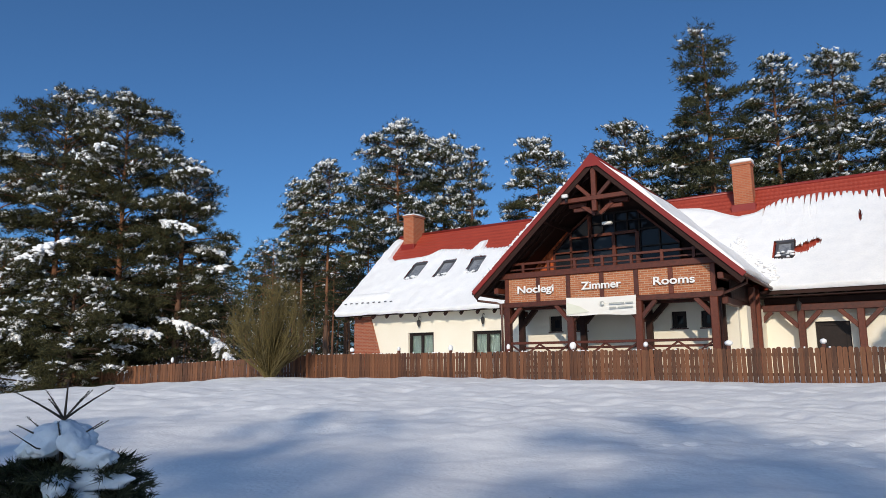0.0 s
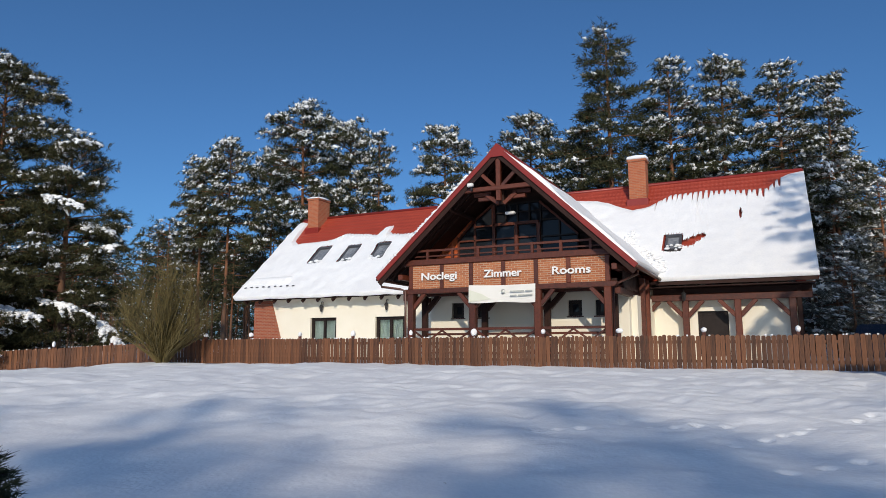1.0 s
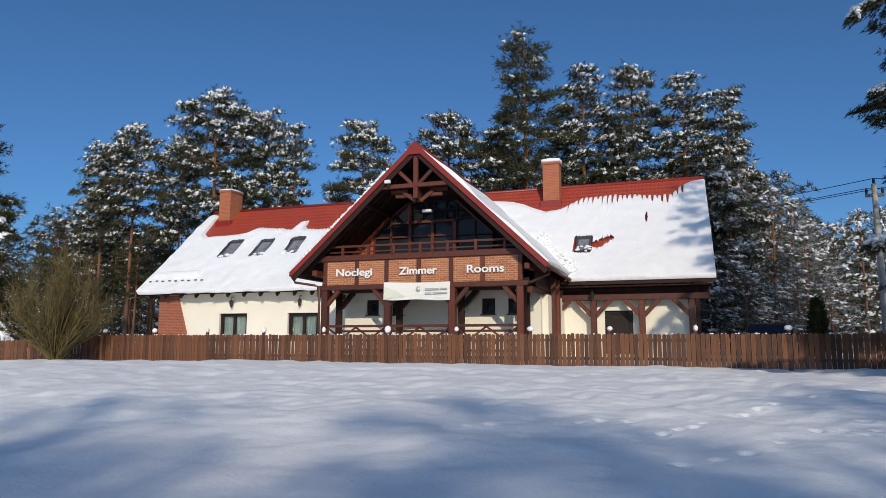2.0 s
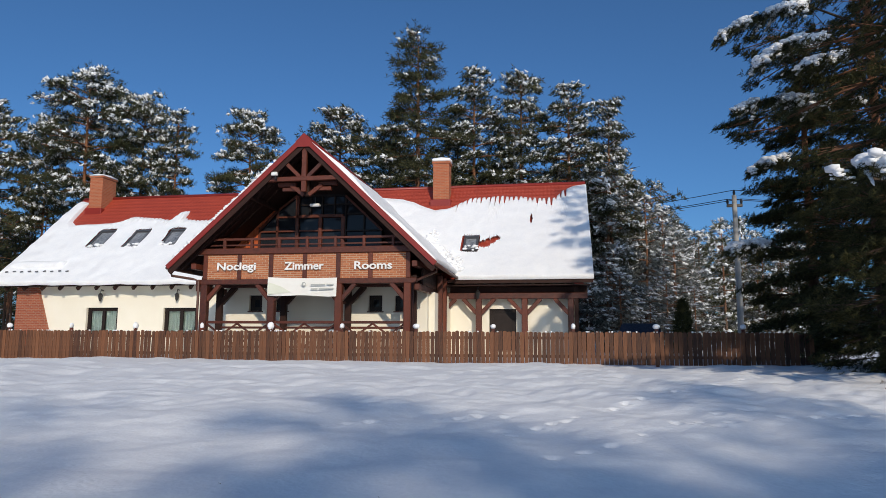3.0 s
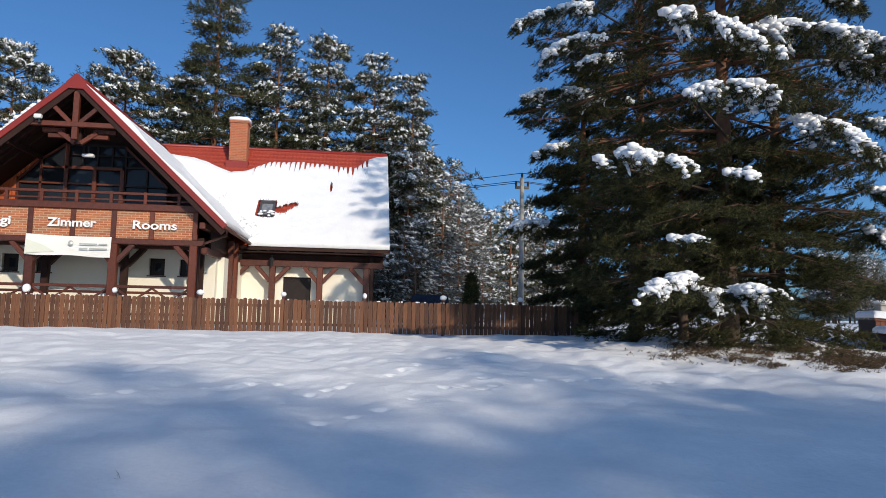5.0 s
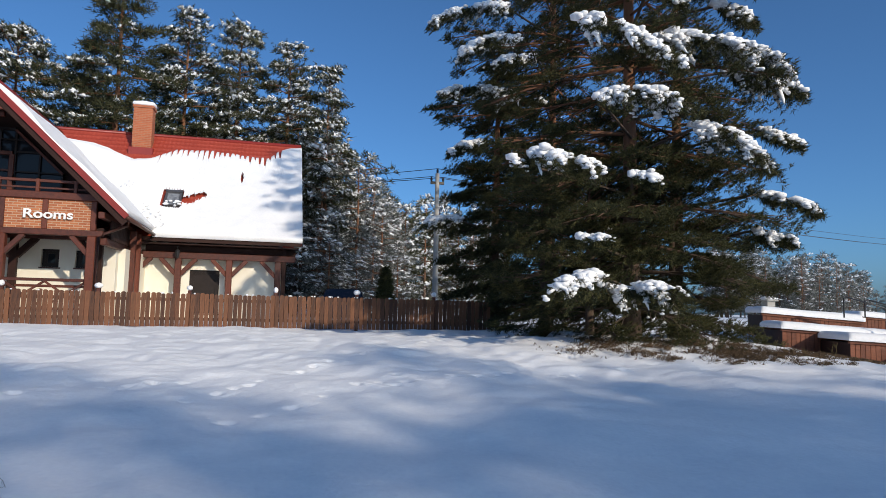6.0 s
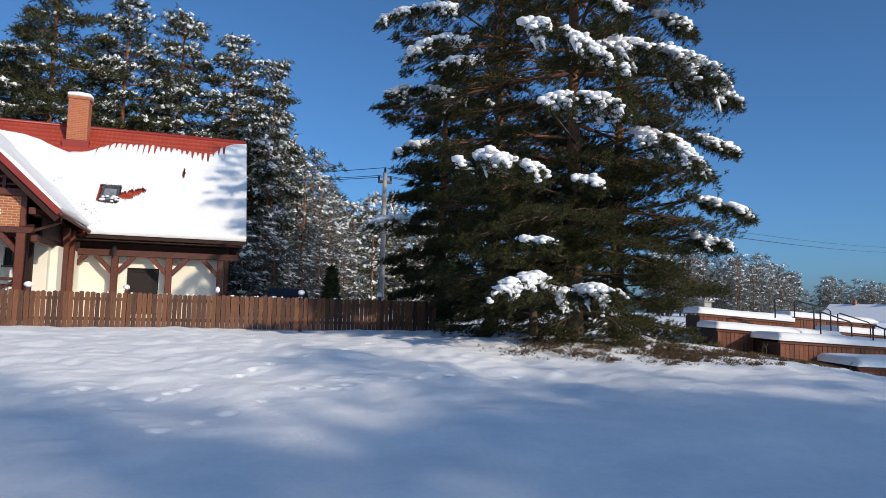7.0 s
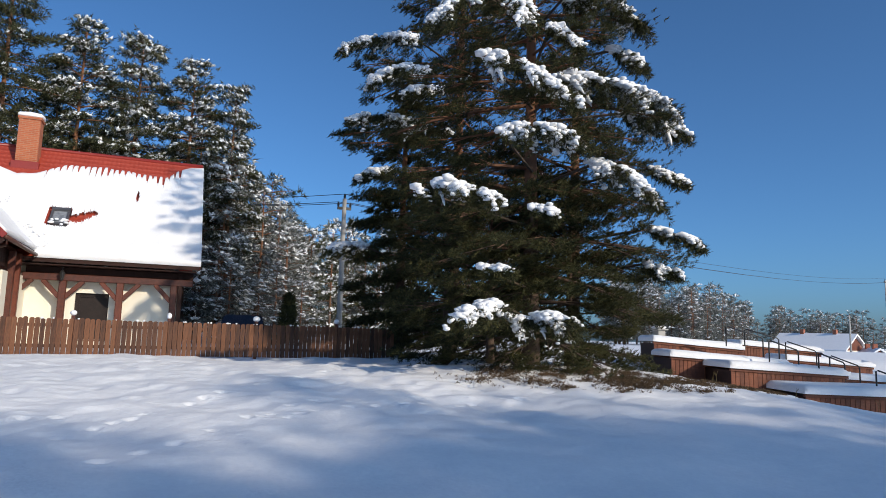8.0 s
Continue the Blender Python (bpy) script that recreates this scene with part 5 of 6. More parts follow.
# heavy boughs of these pines, with snow lying in uneven pads on their ends
def laden_bough(start, tip, width, seed, green=NEEDLE_NEAR, coarse=1.0):
    """A long bough from its stem: branch, needle sprays, and an uneven pad of snow that droops over its edges in fingers."""
    r = np.random.default_rng(seed)
    start, tip = np.array(start, float), np.array(tip, float)
    sx_, sy_, tree = min(LADEN, key=lambda s: (s[0] - start[0]) ** 2 + (s[1] - start[1]) ** 2)
    d = tip - start
    L = float(np.linalg.norm(d))
    side = np.cross(d / L, (0, 0, 1.0))
    side /= np.linalg.norm(side)
    up = np.array([0, 0, 1.0])
    wave = r.normal(0, 0.06, 2)
    along = lambda q: start + d * q + up * (0.30 * L * q * (1 - q) + wave[0] * math.sin(5 * q)) + side * (wave[1] * math.sin(4 * q + 1))
    root = np.array([sx_, sy_, start[2] - 0.2])
    wood, snow = bmesh.new(), bmesh.new()
    tube(wood, [root, start, along(0.3), along(0.6), along(1)], [0.045, 0.036, 0.026, 0.016, 0.006], 5)
    n = int(30 + 26 * L / coarse)
    needle_at, needle_way, snow_at, snow_size = [], [], [], []
    bare = r.uniform(0, 6.28)
    for k in range(n):
        q = r.uniform(0.0, 1.0)
        p = along(q)
        reach = width * r.uniform(0.3, 1.1) * (0.5 + 0.6 * math.sin(math.pi * min(1, 0.15 + q * 0.8)))
        w = d / L * r.uniform(0.2, 1.0) + side * r.choice((-1, 1)) * r.uniform(0.25, 1.0) + up * r.uniform(-0.55, 0.05)
        w /= np.linalg.norm(w)
        fall = r.uniform(0.15, 0.5) * reach
        spot = lambda u: p + w * reach * u - up * fall * u * u
        tube(wood, [p, spot(0.5), spot(1)], [0.012, 0.008, 0.003], 3)
        for u in np.arange(0.2, 1.08, 0.12 * coarse):
            needle_at.append(spot(u) - up * 0.03 + r.normal(0, 0.04 * coarse, 3))
            needle_way.append(w * 0.8 - up * 0.15)
        if math.sin(q * 11 + bare) > -0.6:
            thick = r.uniform(0.045, 0.085) * coarse ** 0.5
            for u in np.arange(r.uniform(0.0, 0.3), r.uniform(0.6, 1.0), 0.6 * thick / reach):
                snow_at.append(spot(u) + up * thick * 0.6 + r.normal(0, 0.025, 3))
                snow_size.append(thick * r.uniform(0.8, 1.5) * (1.15 - 0.45 * u))
            if r.random() < 0.16:
                us = np.linspace(0.55, 1.02, 5)
                tube(snow, [spot(u) + up * 0.02 for u in us], [thick * v * r.uniform(0.7, 1.0) for v in (0.6, 0.9, 0.85, 0.6, 0.15)], 6)
    for q in np.arange(0.0, 1.0, 0.05 / L):
        if math.sin(q * 11 + bare) > -0.6:
            snow_at.append(along(q) + up * 0.06 + side * r.normal(0, 0.25 * width) * r.random() + r.normal(0, 0.03, 3))
            snow_size.append(r.uniform(0.07, 0.13) * (1.15 - 0.4 * q))
    bough = part("bough", wood, BARK_DARK, tree, "long bough bent under snow")
    V, F = needles(r, np.array(needle_at), np.array(needle_way), coarse ** 0.5 * r.uniform(0.10, 0.16, len(needle_at)), 13, 0.065)
    tagged(link("needles", array_mesh("needles", V, F), green, bough), kind="stuff")
    V, F = lumps(r, np.array(snow_at), np.array(snow_size) * 1.3, flat=0.5, rough=0.05)
    spare = bpy.data.meshes.new("lumps")
    spare.from_pydata(V.tolist(), [], F.tolist())
    snow.from_mesh(spare)
    bpy.data.meshes.remove(spare)
    tagged(part("snow_pad", snow, SNOW_TREE, bough, "uneven pad of snow", smooth=True), kind="stuff")


BEHIND = Vector((0.32, 0.0, 1.72))  # the line of growth runs from here


def further(p, k=1.32):
    return BEHIND + (Vector(p) - BEHIND) * k


UPPER_BOUGHS = [
    ((7.0, 15.2, 10.7), (5.8, 15.0, 9.4), 0.5), ((6.2, 17.2, 10.0), (4.0, 16.4, 9.0), 0.5), ((6.4, 16.6, 8.9), (4.4, 15.6, 7.9), 0.5),
    ((6.6, 13.6, 8.2), (8.5, 12.6, 7.1), 0.5), ((8.7, 13.8, 8.1), (11.6, 13.0, 7.4), 0.7), ((10.9, 14.6, 9.5), (11.5, 14.0, 9.0), 0.4),
    ((7.1, 13.6, 6.4), (8.5, 12.4, 6.2), 0.55), ((11.2, 14.6, 7.8), (12.5, 13.6, 7.1), 0.55), ((9.2, 14.4, 10.5), (11.2, 13.6, 10.0), 0.6),
    ((8.6, 14.0, 9.4), (8.9, 13.2, 8.8), 0.35), ((6.7, 14.0, 10.2), (5.4, 13.2, 8.8), 0.5), ((7.3, 13.8, 10.4), (7.4, 13.0, 9.0), 0.5),
    ((6.7, 16.2, 8.3), (5.4, 15.6, 7.7), 0.35),
]
LOWER_BOUGHS = [
    ((9.7, 13.8, 6.0), (10.9, 12.8, 5.2), 0.75), ((7.5, 17.6, 7.5), (4.1, 16.2, 7.0), 0.6), ((5.1, 13.8, 4.9), (6.7, 12.8, 4.7), 0.65),
    ((5.2, 18.0, 4.1), (4.0, 17.0, 3.8), 0.45), ((7.3, 13.6, 2.4), (5.7, 12.6, 2.1), 0.65), ((7.4, 13.6, 2.1), (8.3, 12.5, 2.1), 0.75),
    ((12.4, 15.0, 6.5), (13.2, 14.4, 6.0), 0.35), ((6.6, 13.4, 3.2), (7.0, 12.8, 3.1), 0.25), ((7.8, 13.4, 4.7), (8.2, 13.0, 4.5), 0.25),
    ((12.1, 14.8, 3.8), (12.7, 14.2, 3.4), 0.4), ((5.6, 17.4, 6.2), (4.6, 16.8, 5.7), 0.4), ((12.4, 15.0, 4.8), (13.7, 14.4, 4.3), 0.4),
]
for k, (start, tip, w) in enumerate(UPPER_BOUGHS + LOWER_BOUGHS):
    w *= 1.25 if k < len(UPPER_BOUGHS) else 0.95
    if start[1] > 16:
        start, tip, w = further(start), further(tip), w * 1.2
    laden_bough(start, tip, w, 100 + k)
LEFT_BOUGHS = [
    ((-35.8, 17.4, 7.8), (-35.0, 15.1, 6.6), 0.90), ((-35.9, 17.1, 4.4), (-35.3, 14.4, 3.0), 1.20), ((-35.7, 17.6, 4.6), (-33.6, 17.8, 3.6), 0.80),
    ((-34.5, 19.7, 3.5), (-32.0, 20.5, 2.9), 0.80), ((-33.4, 21.5, 3.9), (-30.8, 22.3, 3.1), 0.90), ((-32.1, 23.3, 2.9), (-29.9, 23.4, 1.9), 0.80),
    ((-32.5, 22.9, 6.3), (-29.9, 23.5, 6.6), 0.70), ((-33.6, 21.2, 9.2), (-31.3, 21.6, 8.6), 0.80), ((-33.3, 21.7, 11.6), (-31.2, 21.7, 12.0), 0.60),
    ((-35.6, 17.7, 12.4), (-33.5, 18.0, 12.7), 0.80), ((-32.6, 22.7, 7.9), (-30.3, 23.0, 7.3), 0.60), ((-36.2, 16.4, 4.0), (-35.0, 14.9, 2.8), 0.80),
]
for k, (start, tip, w) in enumerate(LEFT_BOUGHS):
    laden_bough(start, tip, w, 300 + k, NEEDLE_LEFT, 1.7)

# ---- fence ----
FZ = lambda x, y: high(x, y)
PICKET = bmesh.new()
_w, _h, _d = 0.125, 1.0, 0.022
_prof = [(-_w / 2, 0.0), (_w / 2, 0.0), (_w / 2, _h - 0.03), (_w / 4, _h - 0.005), (0, _h), (-_w / 4, _h - 0.005), (-_w / 2, _h - 0.03)]
_a = [PICKET.verts.new((x, -_d / 2, z)) for x, z in _prof]
_b = [PICKET.verts.new((x, _d / 2, z)) for x, z in _prof]
PICKET.faces.new(_a), PICKET.faces.new(_b[::-1])
for _i in range(7):
    PICKET.faces.new((_a[_i], _b[_i], _b[(_i + 1) % 7], _a[(_i + 1) % 7]))
bmesh.ops.recalc_face_normals(PICKET, faces=PICKET.faces)
PICKET_ME = bpy.data.meshes.new("picket")
PICKET.to_mesh(PICKET_ME)
PICKET.free()
PICKET_ME.materials.append(FENCE_WOOD)
frng = np.random.default_rng(77)


def fence(p, q, top_p, top_q, first, bay, label, caps=True):
    """Boards nailed to two rails between square posts; the posts carry caps of snow."""
    p, q = Vector((*p, 0)), Vector((*q, 0))
    d = (q - p)
    L = d.length
    d.normalize()
    turn = math.degrees(math.atan2(d.y, d.x))
    back = Vector((-d.y, d.x, 0))
    f = thing("picket_fence", (p.x, p.y, FZ(p.x, p.y)), label, "fence", "garden fence")
    top = lambda s: top_p + (top_q - top_p) * s / L
    n = int(L / 0.139)
    for k in range(n):
        s = (k + 0.5) * L / n
        c = p + d * s
        low = FZ(c.x, c.y) - 0.03
        hgt = top(s) - low + frng.normal(0, 0.012)
        ob = new("picket", PICKET_ME)
        ob.parent = f
        ob.matrix_basis = Matrix.Translation(-BASE[f]) @ pose(c.x, c.y, low, frng.normal(0, 0.5), frng.normal(0, 0.5), turn) @ Matrix.Diagonal((frng.uniform(0.93, 1.04), 1, hgt, 1))
    k = n // 2
    ss = frng.uniform(0, L, k)
    ats = np.array([[*(p + d * q).xy, top(q) - 0.004] for q in ss])
    V, F = lumps(frng, ats, frng.uniform(0.018, 0.045, k), flat=0.7, rough=0.1)
    tagged(link("snow_crumbs", array_mesh("snow_crumbs", V, F), SNOW_TREE, f, "crumbs of snow on the board tops", smooth=True), kind="stuff")
    for up in (0.22, 0.8):
        a, b = p + back * 0.04, q + back * 0.04
        a.z, b.z = top_p - 1.0 + up, top_q - 1.0 + up
        timber("rail", a, b, 0.04, 0.09, FENCE_WOOD, f)
    s = first
    while s <= L + 0.01:
        c = p + d * s + back * 0.10
        po = part("post", bevelled(c.x - 0.05, c.x + 0.05, c.y - 0.05, c.y + 0.05, FZ(c.x, c.y) - 0.2, top(s) + 0.09, 0.008), WOOD_DARK, f)
        if caps:
            V, F = lumps(np.random.default_rng(int(s * 10) + 3), np.array([[c.x, c.y, top(s) + 0.165]]), np.array([0.098]), flat=1.2, fine=True, rough=0.03)
            link("snow_cap", array_mesh("snow_cap", V, F), SNOW_TREE, po, "round cap of snow", smooth=True)
        s += bay
    return f


fence((-22.85, 22.0), (7.4, 22.0), 1.94, 1.92, 0.12, 2.56, "brown wooden picket fence with snow-capped posts")
fence((-36.5, 17.9), (-23.1, 22.6), 1.25, 1.93, 1.0, 2.85, "brown wooden picket fence running downhill")

# ---- shrub by the fence ----
def shrub(x, y, h, spread_r, stems, seed):
    r = np.random.default_rng(seed)
    z = high(x, y)
    t = thing("shrub", (x, y, z), "bare yellow-brown shrub with many upright stems", "shrub")
    for i in range(stems):
        bm = bmesh.new()
        a, k = r.uniform(0, 6.28), r.uniform(0.0, 1) ** 0.6
        top = h * (1.0 - 0.42 * k ** 2.5) * r.uniform(0.62, 1.04)
        rad = spread_r * k
        foot = Vector((x + math.cos(a) * 0.09 * k, y + math.sin(a) * 0.09 * k, z - 0.1))
        bulge = lambda q: 1.12 * math.sin(math.pi * 0.72 * q ** 1.7)
        pts = [foot + Vector((math.cos(a) * rad * bulge(q), math.sin(a) * rad * bulge(q), top * q)) + Vector(r.normal(0, 0.06, 3)) * (q > 0) for q in (0, 0.2, 0.4, 0.6, 0.8, 1)]
        tube(bm, pts, [0.034, 0.026, 0.019, 0.013, 0.009, 0.004], 3)
        for j in range(15):
            q = r.uniform(0.15, 0.97)
            i0 = min(4, int(q * 5))
            b = pts[i0].lerp(pts[i0 + 1], q * 5 - i0)
            w = Vector((math.cos(a), math.sin(a), 0)) * r.uniform(-0.1, 0.35) + Vector(r.normal(0, 0.30, 3)) + Vector((0, 0, r.uniform(0.25, 0.8)))
            w *= r.uniform(0.4, 0.95)
            mid = b + w * 0.5 + Vector(r.normal(0, 0.05, 3))
            tube(bm, [b, mid, b + w], [0.010, 0.008, 0.004], 3)
        part("stem", bm, TWIG_YELLOW, t)


shrub(-23.4, 20.4, 4.8, 1.75, 200, 9)


# ---- young spruce close to the camera ----
def young_spruce(x, y, top, seed):
    r = np.random.default_rng(seed)
    z = high(x, y) - 0.05
    h = top - z
    t = thing("young_spruce", (x, y, z), "small spruce bent under lumps of fresh snow", "spruce")
    wood, at, way, size, caps = bmesh.new(), [], [], [], []
    tube(wood, [(x, y, z), (x, y, z + h * 0.6), (x, y, z + h * 0.86), (x + 0.01, y, top)], [0.03, 0.014, 0.007, 0.003], 6)
    for k, zz in enumerate(np.concatenate([np.arange(0.10, h * 0.875, 0.07), [h * 0.91]])):
        f = zz / h
        crown = f > 0.82
        L0 = 0.16 if crown else 0.56 * (1 - f) ** 0.75 + 0.10
        n = 6 if crown else 9
        for j in range(n):
            a = 6.28 * j / n + k * 0.7 + r.normal(0, 0.15)
            L = L0 * r.uniform(0.8, 1.15)
            rise = 0.75 if crown else 0.30 - 0.75 * (1 - f)
            o = np.array([math.cos(a), math.sin(a), 0])
            arc = lambda q: np.array([x, y, z + zz]) + o * L * q + np.array([0, 0, L * (rise * q - 0.10 * q * q)])
            tube(wood, [arc(q) for q in (0, 0.3, 0.6, 1)], [0.005, 0.004, 0.003, 0.0012] if crown else [0.007, 0.006, 0.005, 0.002], 4)
            m = 30 if crown else 56
            q = r.uniform(0.10, 1.02, m)
            lat = r.normal(0, 0.13, m) * L * (0 if crown else 1)
            side = np.array([-o[1], o[0], 0])
            p = np.stack([arc(c) for c in q]) + side * lat[:, None] - np.array([0, 0, 1]) * (np.abs(lat) * 0.25)[:, None]
            d = o * 0.9 + side * (lat / L * 3)[:, None] + np.array([0, 0, rise])
            at.append(p), way.append(d / np.linalg.norm(d, axis=1, keepdims=True)), size.append(np.full(m, 0.007 if crown else 0.05))
            if not crown and r.random() < (0.30 if f < 0.75 else 0.18):
                caps.append((arc(0.55) + np.array([0, 0, 0.03]), o, rise - 0.1, L * 0.40, r.uniform(0.045, 0.08), r.uniform(0.03, 0.05)))
    for j in range(22):  # bare shoots sticking out through the snow
        a, zz = r.uniform(0, 6.28), z + h * r.uniform(0.55, 0.84)
        o = np.array([math.cos(a), math.sin(a), 0])
        L = r.uniform(0.22, 0.36)
        p = np.array([x, y, zz])
        tube(wood, [p, p + o * L * 0.5 + (0, 0, 0.03), p + o * L + (0, 0, 0.03 + r.uniform(0.0, 0.09))], [0.004, 0.003, 0.001], 4)
    for j in range(5):
        a = j * 1.26
        o = np.array([math.cos(a), math.sin(a), 0])
        caps.append((np.array([x, y, z + h * 0.865]) + o * 0.055, o, -0.5, r.uniform(0.07, 0.12), 0.065, 0.05))
    part("trunk", wood, BARK_DARK, t)
    V, F = needles(r, np.concatenate(at), np.concatenate(way), np.concatenate(size), 14, 0.055)
    tagged(link("needles", array_mesh("needles", V, F), NEEDLE, t), kind="stuff")
    Vs, Fs = [], []
    for k, (c, o, rise, a, b, d) in enumerate(caps):
        ax = np.array([o[0], o[1], rise]) / math.hypot(1, rise)
        sd = np.array([-o[1], o[0], 0])
        up = np.cross(ax, sd)
        v = ICO3_V * np.array([1 + 0.30 * noise.noise((*(q * 1.6), k * 3.1)[:3]) + 0.14 * noise.noise(tuple(q * 4 + k)) for q in ICO3_V + k * 1.7])[:, None]
        Vs.append(c + v[:, :1] * ax * a + v[:, 1:2] * sd * b + v[:, 2:] * up * d), Fs.append(ICO3_F + len(ICO3_V) * k)
    V, F = np.concatenate(Vs), np.concatenate(Fs)
    tagged(link("bough_snow", array_mesh("bough_snow", V, F), SNOW_TREE, t, "heavy lumps of snow", smooth=True), kind="stuff")


young_spruce(-2.96, 1.2, 1.58, 3)

# ---- tiered wooden seating down the slope ----
def tier(ax, ay, length, depth, top, drop, snow, label, lean=0.0):
    """One step of the stand: a boarded riser under a plank deck that carries thick snow."""
    u, v = Vector((0.93, -0.367, 0)), Vector((0.367, 0.93, 0))
    a = Vector((ax, ay, 0))
    t = thing("bench_tier", (ax, ay, top - drop), label, "bench tier", "tiered seating")
    m = Matrix(((u.x, v.x, 0, ax), (u.y, v.y, 0, ay), (-lean, 0, 1, 0), (0, 0, 0, 1)))

    def add(name, bm, mat, lab="", smooth=False):
        bmesh.ops.transform(bm, matrix=m, verts=bm.verts)
        return part(name, bm, mat, t, lab, smooth)

    n = int(length / 0.16)
    body = add("frame", bevelled(0.02, length - 0.02, 0.06, depth, top - drop, top - 0.07, 0.01), WOOD_SOFFIT)
    for k in range(n):
        s = length / n
        add("riser_board", bevelled(k * s + 0.006, (k + 1) * s - 0.006, 0.02, 0.05, top - drop, top - 0.10, 0.004), BENCH_WOOD)
    add("deck_edge", bevelled(-0.04, length + 0.04, -0.03, 0.10, top - 0.10, top, 0.01), BENCH_WOOD)
    bm = bmesh.new()
    nx, ny = 40, 10
    grid = {}
    for i in range(nx + 1):
        for j in range(ny + 1):
            x, y = -0.08 + (length + 0.16) * i / nx, -0.10 + (depth + 0.1) * j / ny
            e = min(1.0, min(i, nx - i) / 1.2, j / 1.2)
            z = top + 0.02 + snow * (0.55 + 0.45 * e ** 0.5) * (1 + 0.10 * noise.noise((x * 0.9, y, ax)))
            grid[i, j] = bm.verts.new((x, y, z))
    for i in range(nx):
        for j in range(ny):
            bm.faces.new((grid[i, j], grid[i + 1, j], grid[i + 1, j + 1], grid[i, j + 1]))
    rim = [grid[i, 0] for i in range(nx + 1)]
    for e, w in ((rim, 1), ([grid[0, j] for j in range(ny + 1)], 1), ([grid[nx, j] for j in range(ny + 1)], 1)):
        low = [bm.verts.new((q.co.x, q.co.y, top + 0.005)) for q in e]
        for k in range(len(e) - 1):
            bm.faces.new((e[k], e[k + 1], low[k + 1], low[k]))
    add("snow_slab", bm, SNOW, "thick slab of snow", True)


K = 1.3
E0 = Vector((0.32, 0.0, 1.72))


def pushed(x, y, z):
    return E0 + (Vector((x, y, z)) - E0) * K


TIER_L = "red-brown boarded seating step under thick snow"
for x, y, z, L, dep, drop, lean in ((15.6, 18.8, 1.74, 3.0, 1.6, 0.75, 0.07), (14.75, 16.95, 1.29, 3.65, 1.8, 0.7, 0.06), (15.0, 14.8, 1.05, 3.25, 1.9, 0.62, 0.04), (15.25, 12.62, 0.53, 4.6, 2.0, 0.5, 0.01), (21.5, 20.8, 1.70, 3.2, 1.4, 0.8, 0.07),
                                    (21.5, 18.7, 1.20, 3.2, 1.5, 0.8, 0.06), (17.4, 10.2, 0.0, 4.5, 2.0, 0.5, 0.0), (20.3, 16.4, 0.72, 4.0, 1.6, 0.8, 0.05), (20.3, 14.2, 0.30, 4.0, 1.6, 0.8, 0.03)):
    p = pushed(x, y, z)
    tier(p.x, p.y, L * K, dep * K, p.z, drop * K, 0.27, TIER_L, lean)


def hand_rail(a, b, h0, h1):
    r = thing("hand_rail", (*a.xy, a.z - h0), "bent black steel hand rail beside the seating steps", "hand rail", "hand rails")
    bm = bmesh.new()
    tube(bm, [a - Vector((0, 0, h0)), a - Vector((0, 0, 0.06)), a + (b - a) * 0.06, b - (b - a) * 0.06, b - Vector((0, 0, 0.06)), b - Vector((0, 0, h1))], 0.028, 8)
    part("rail", bm, METAL_BLACK, r, smooth=True)


for a, b in (((17.1, 17.1, 2.3), (18.25, 16.7, 1.95)), ((18.45, 17.65, 2.25), (19.5, 17.2, 1.95)), ((17.2, 15.5, 1.87), (18.05, 15.2, 1.58)), ((20.6, 17.9, 1.88), (21.6, 17.5, 1.55)), ((17.3, 13.9, 1.54), (18.0, 13.65, 1.28)), ((20.3, 15.95, 1.45), (21.2, 15.6, 1.12)), ((17.8, 12.6, 1.15), (18.6, 12.3, 0.85))):
    hand_rail(pushed(*a), pushed(*b), 0.85, 0.9)

pp = pushed(16.15, 19.2, 1.9)
pillar = thing("stone_pillar", (pp.x, pp.y, 0.9), "small pale pillar with a cap of snow beyond the seating", "pillar")
part("shaft", bevelled(pp.x - 0.2, pp.x + 0.2, pp.y - 0.2, pp.y + 0.2, 0.7, pp.z + 0.30, 0.02), CONCRETE, pillar)
part("cap", bevelled(pp.x - 0.3, pp.x + 0.3, pp.y - 0.3, pp.y + 0.3, pp.z + 0.30, pp.z + 0.36, 0.02), CONCRETE, pillar)
V, F = lumps(np.random.default_rng(4), np.array([[pp.x, pp.y, pp.z + 0.42]]), np.array([0.3]), flat=0.45, fine=True, rough=0.04)
link("snow_cap", array_mesh("snow_cap", V, F), SNOW_TREE, pillar, smooth=True)

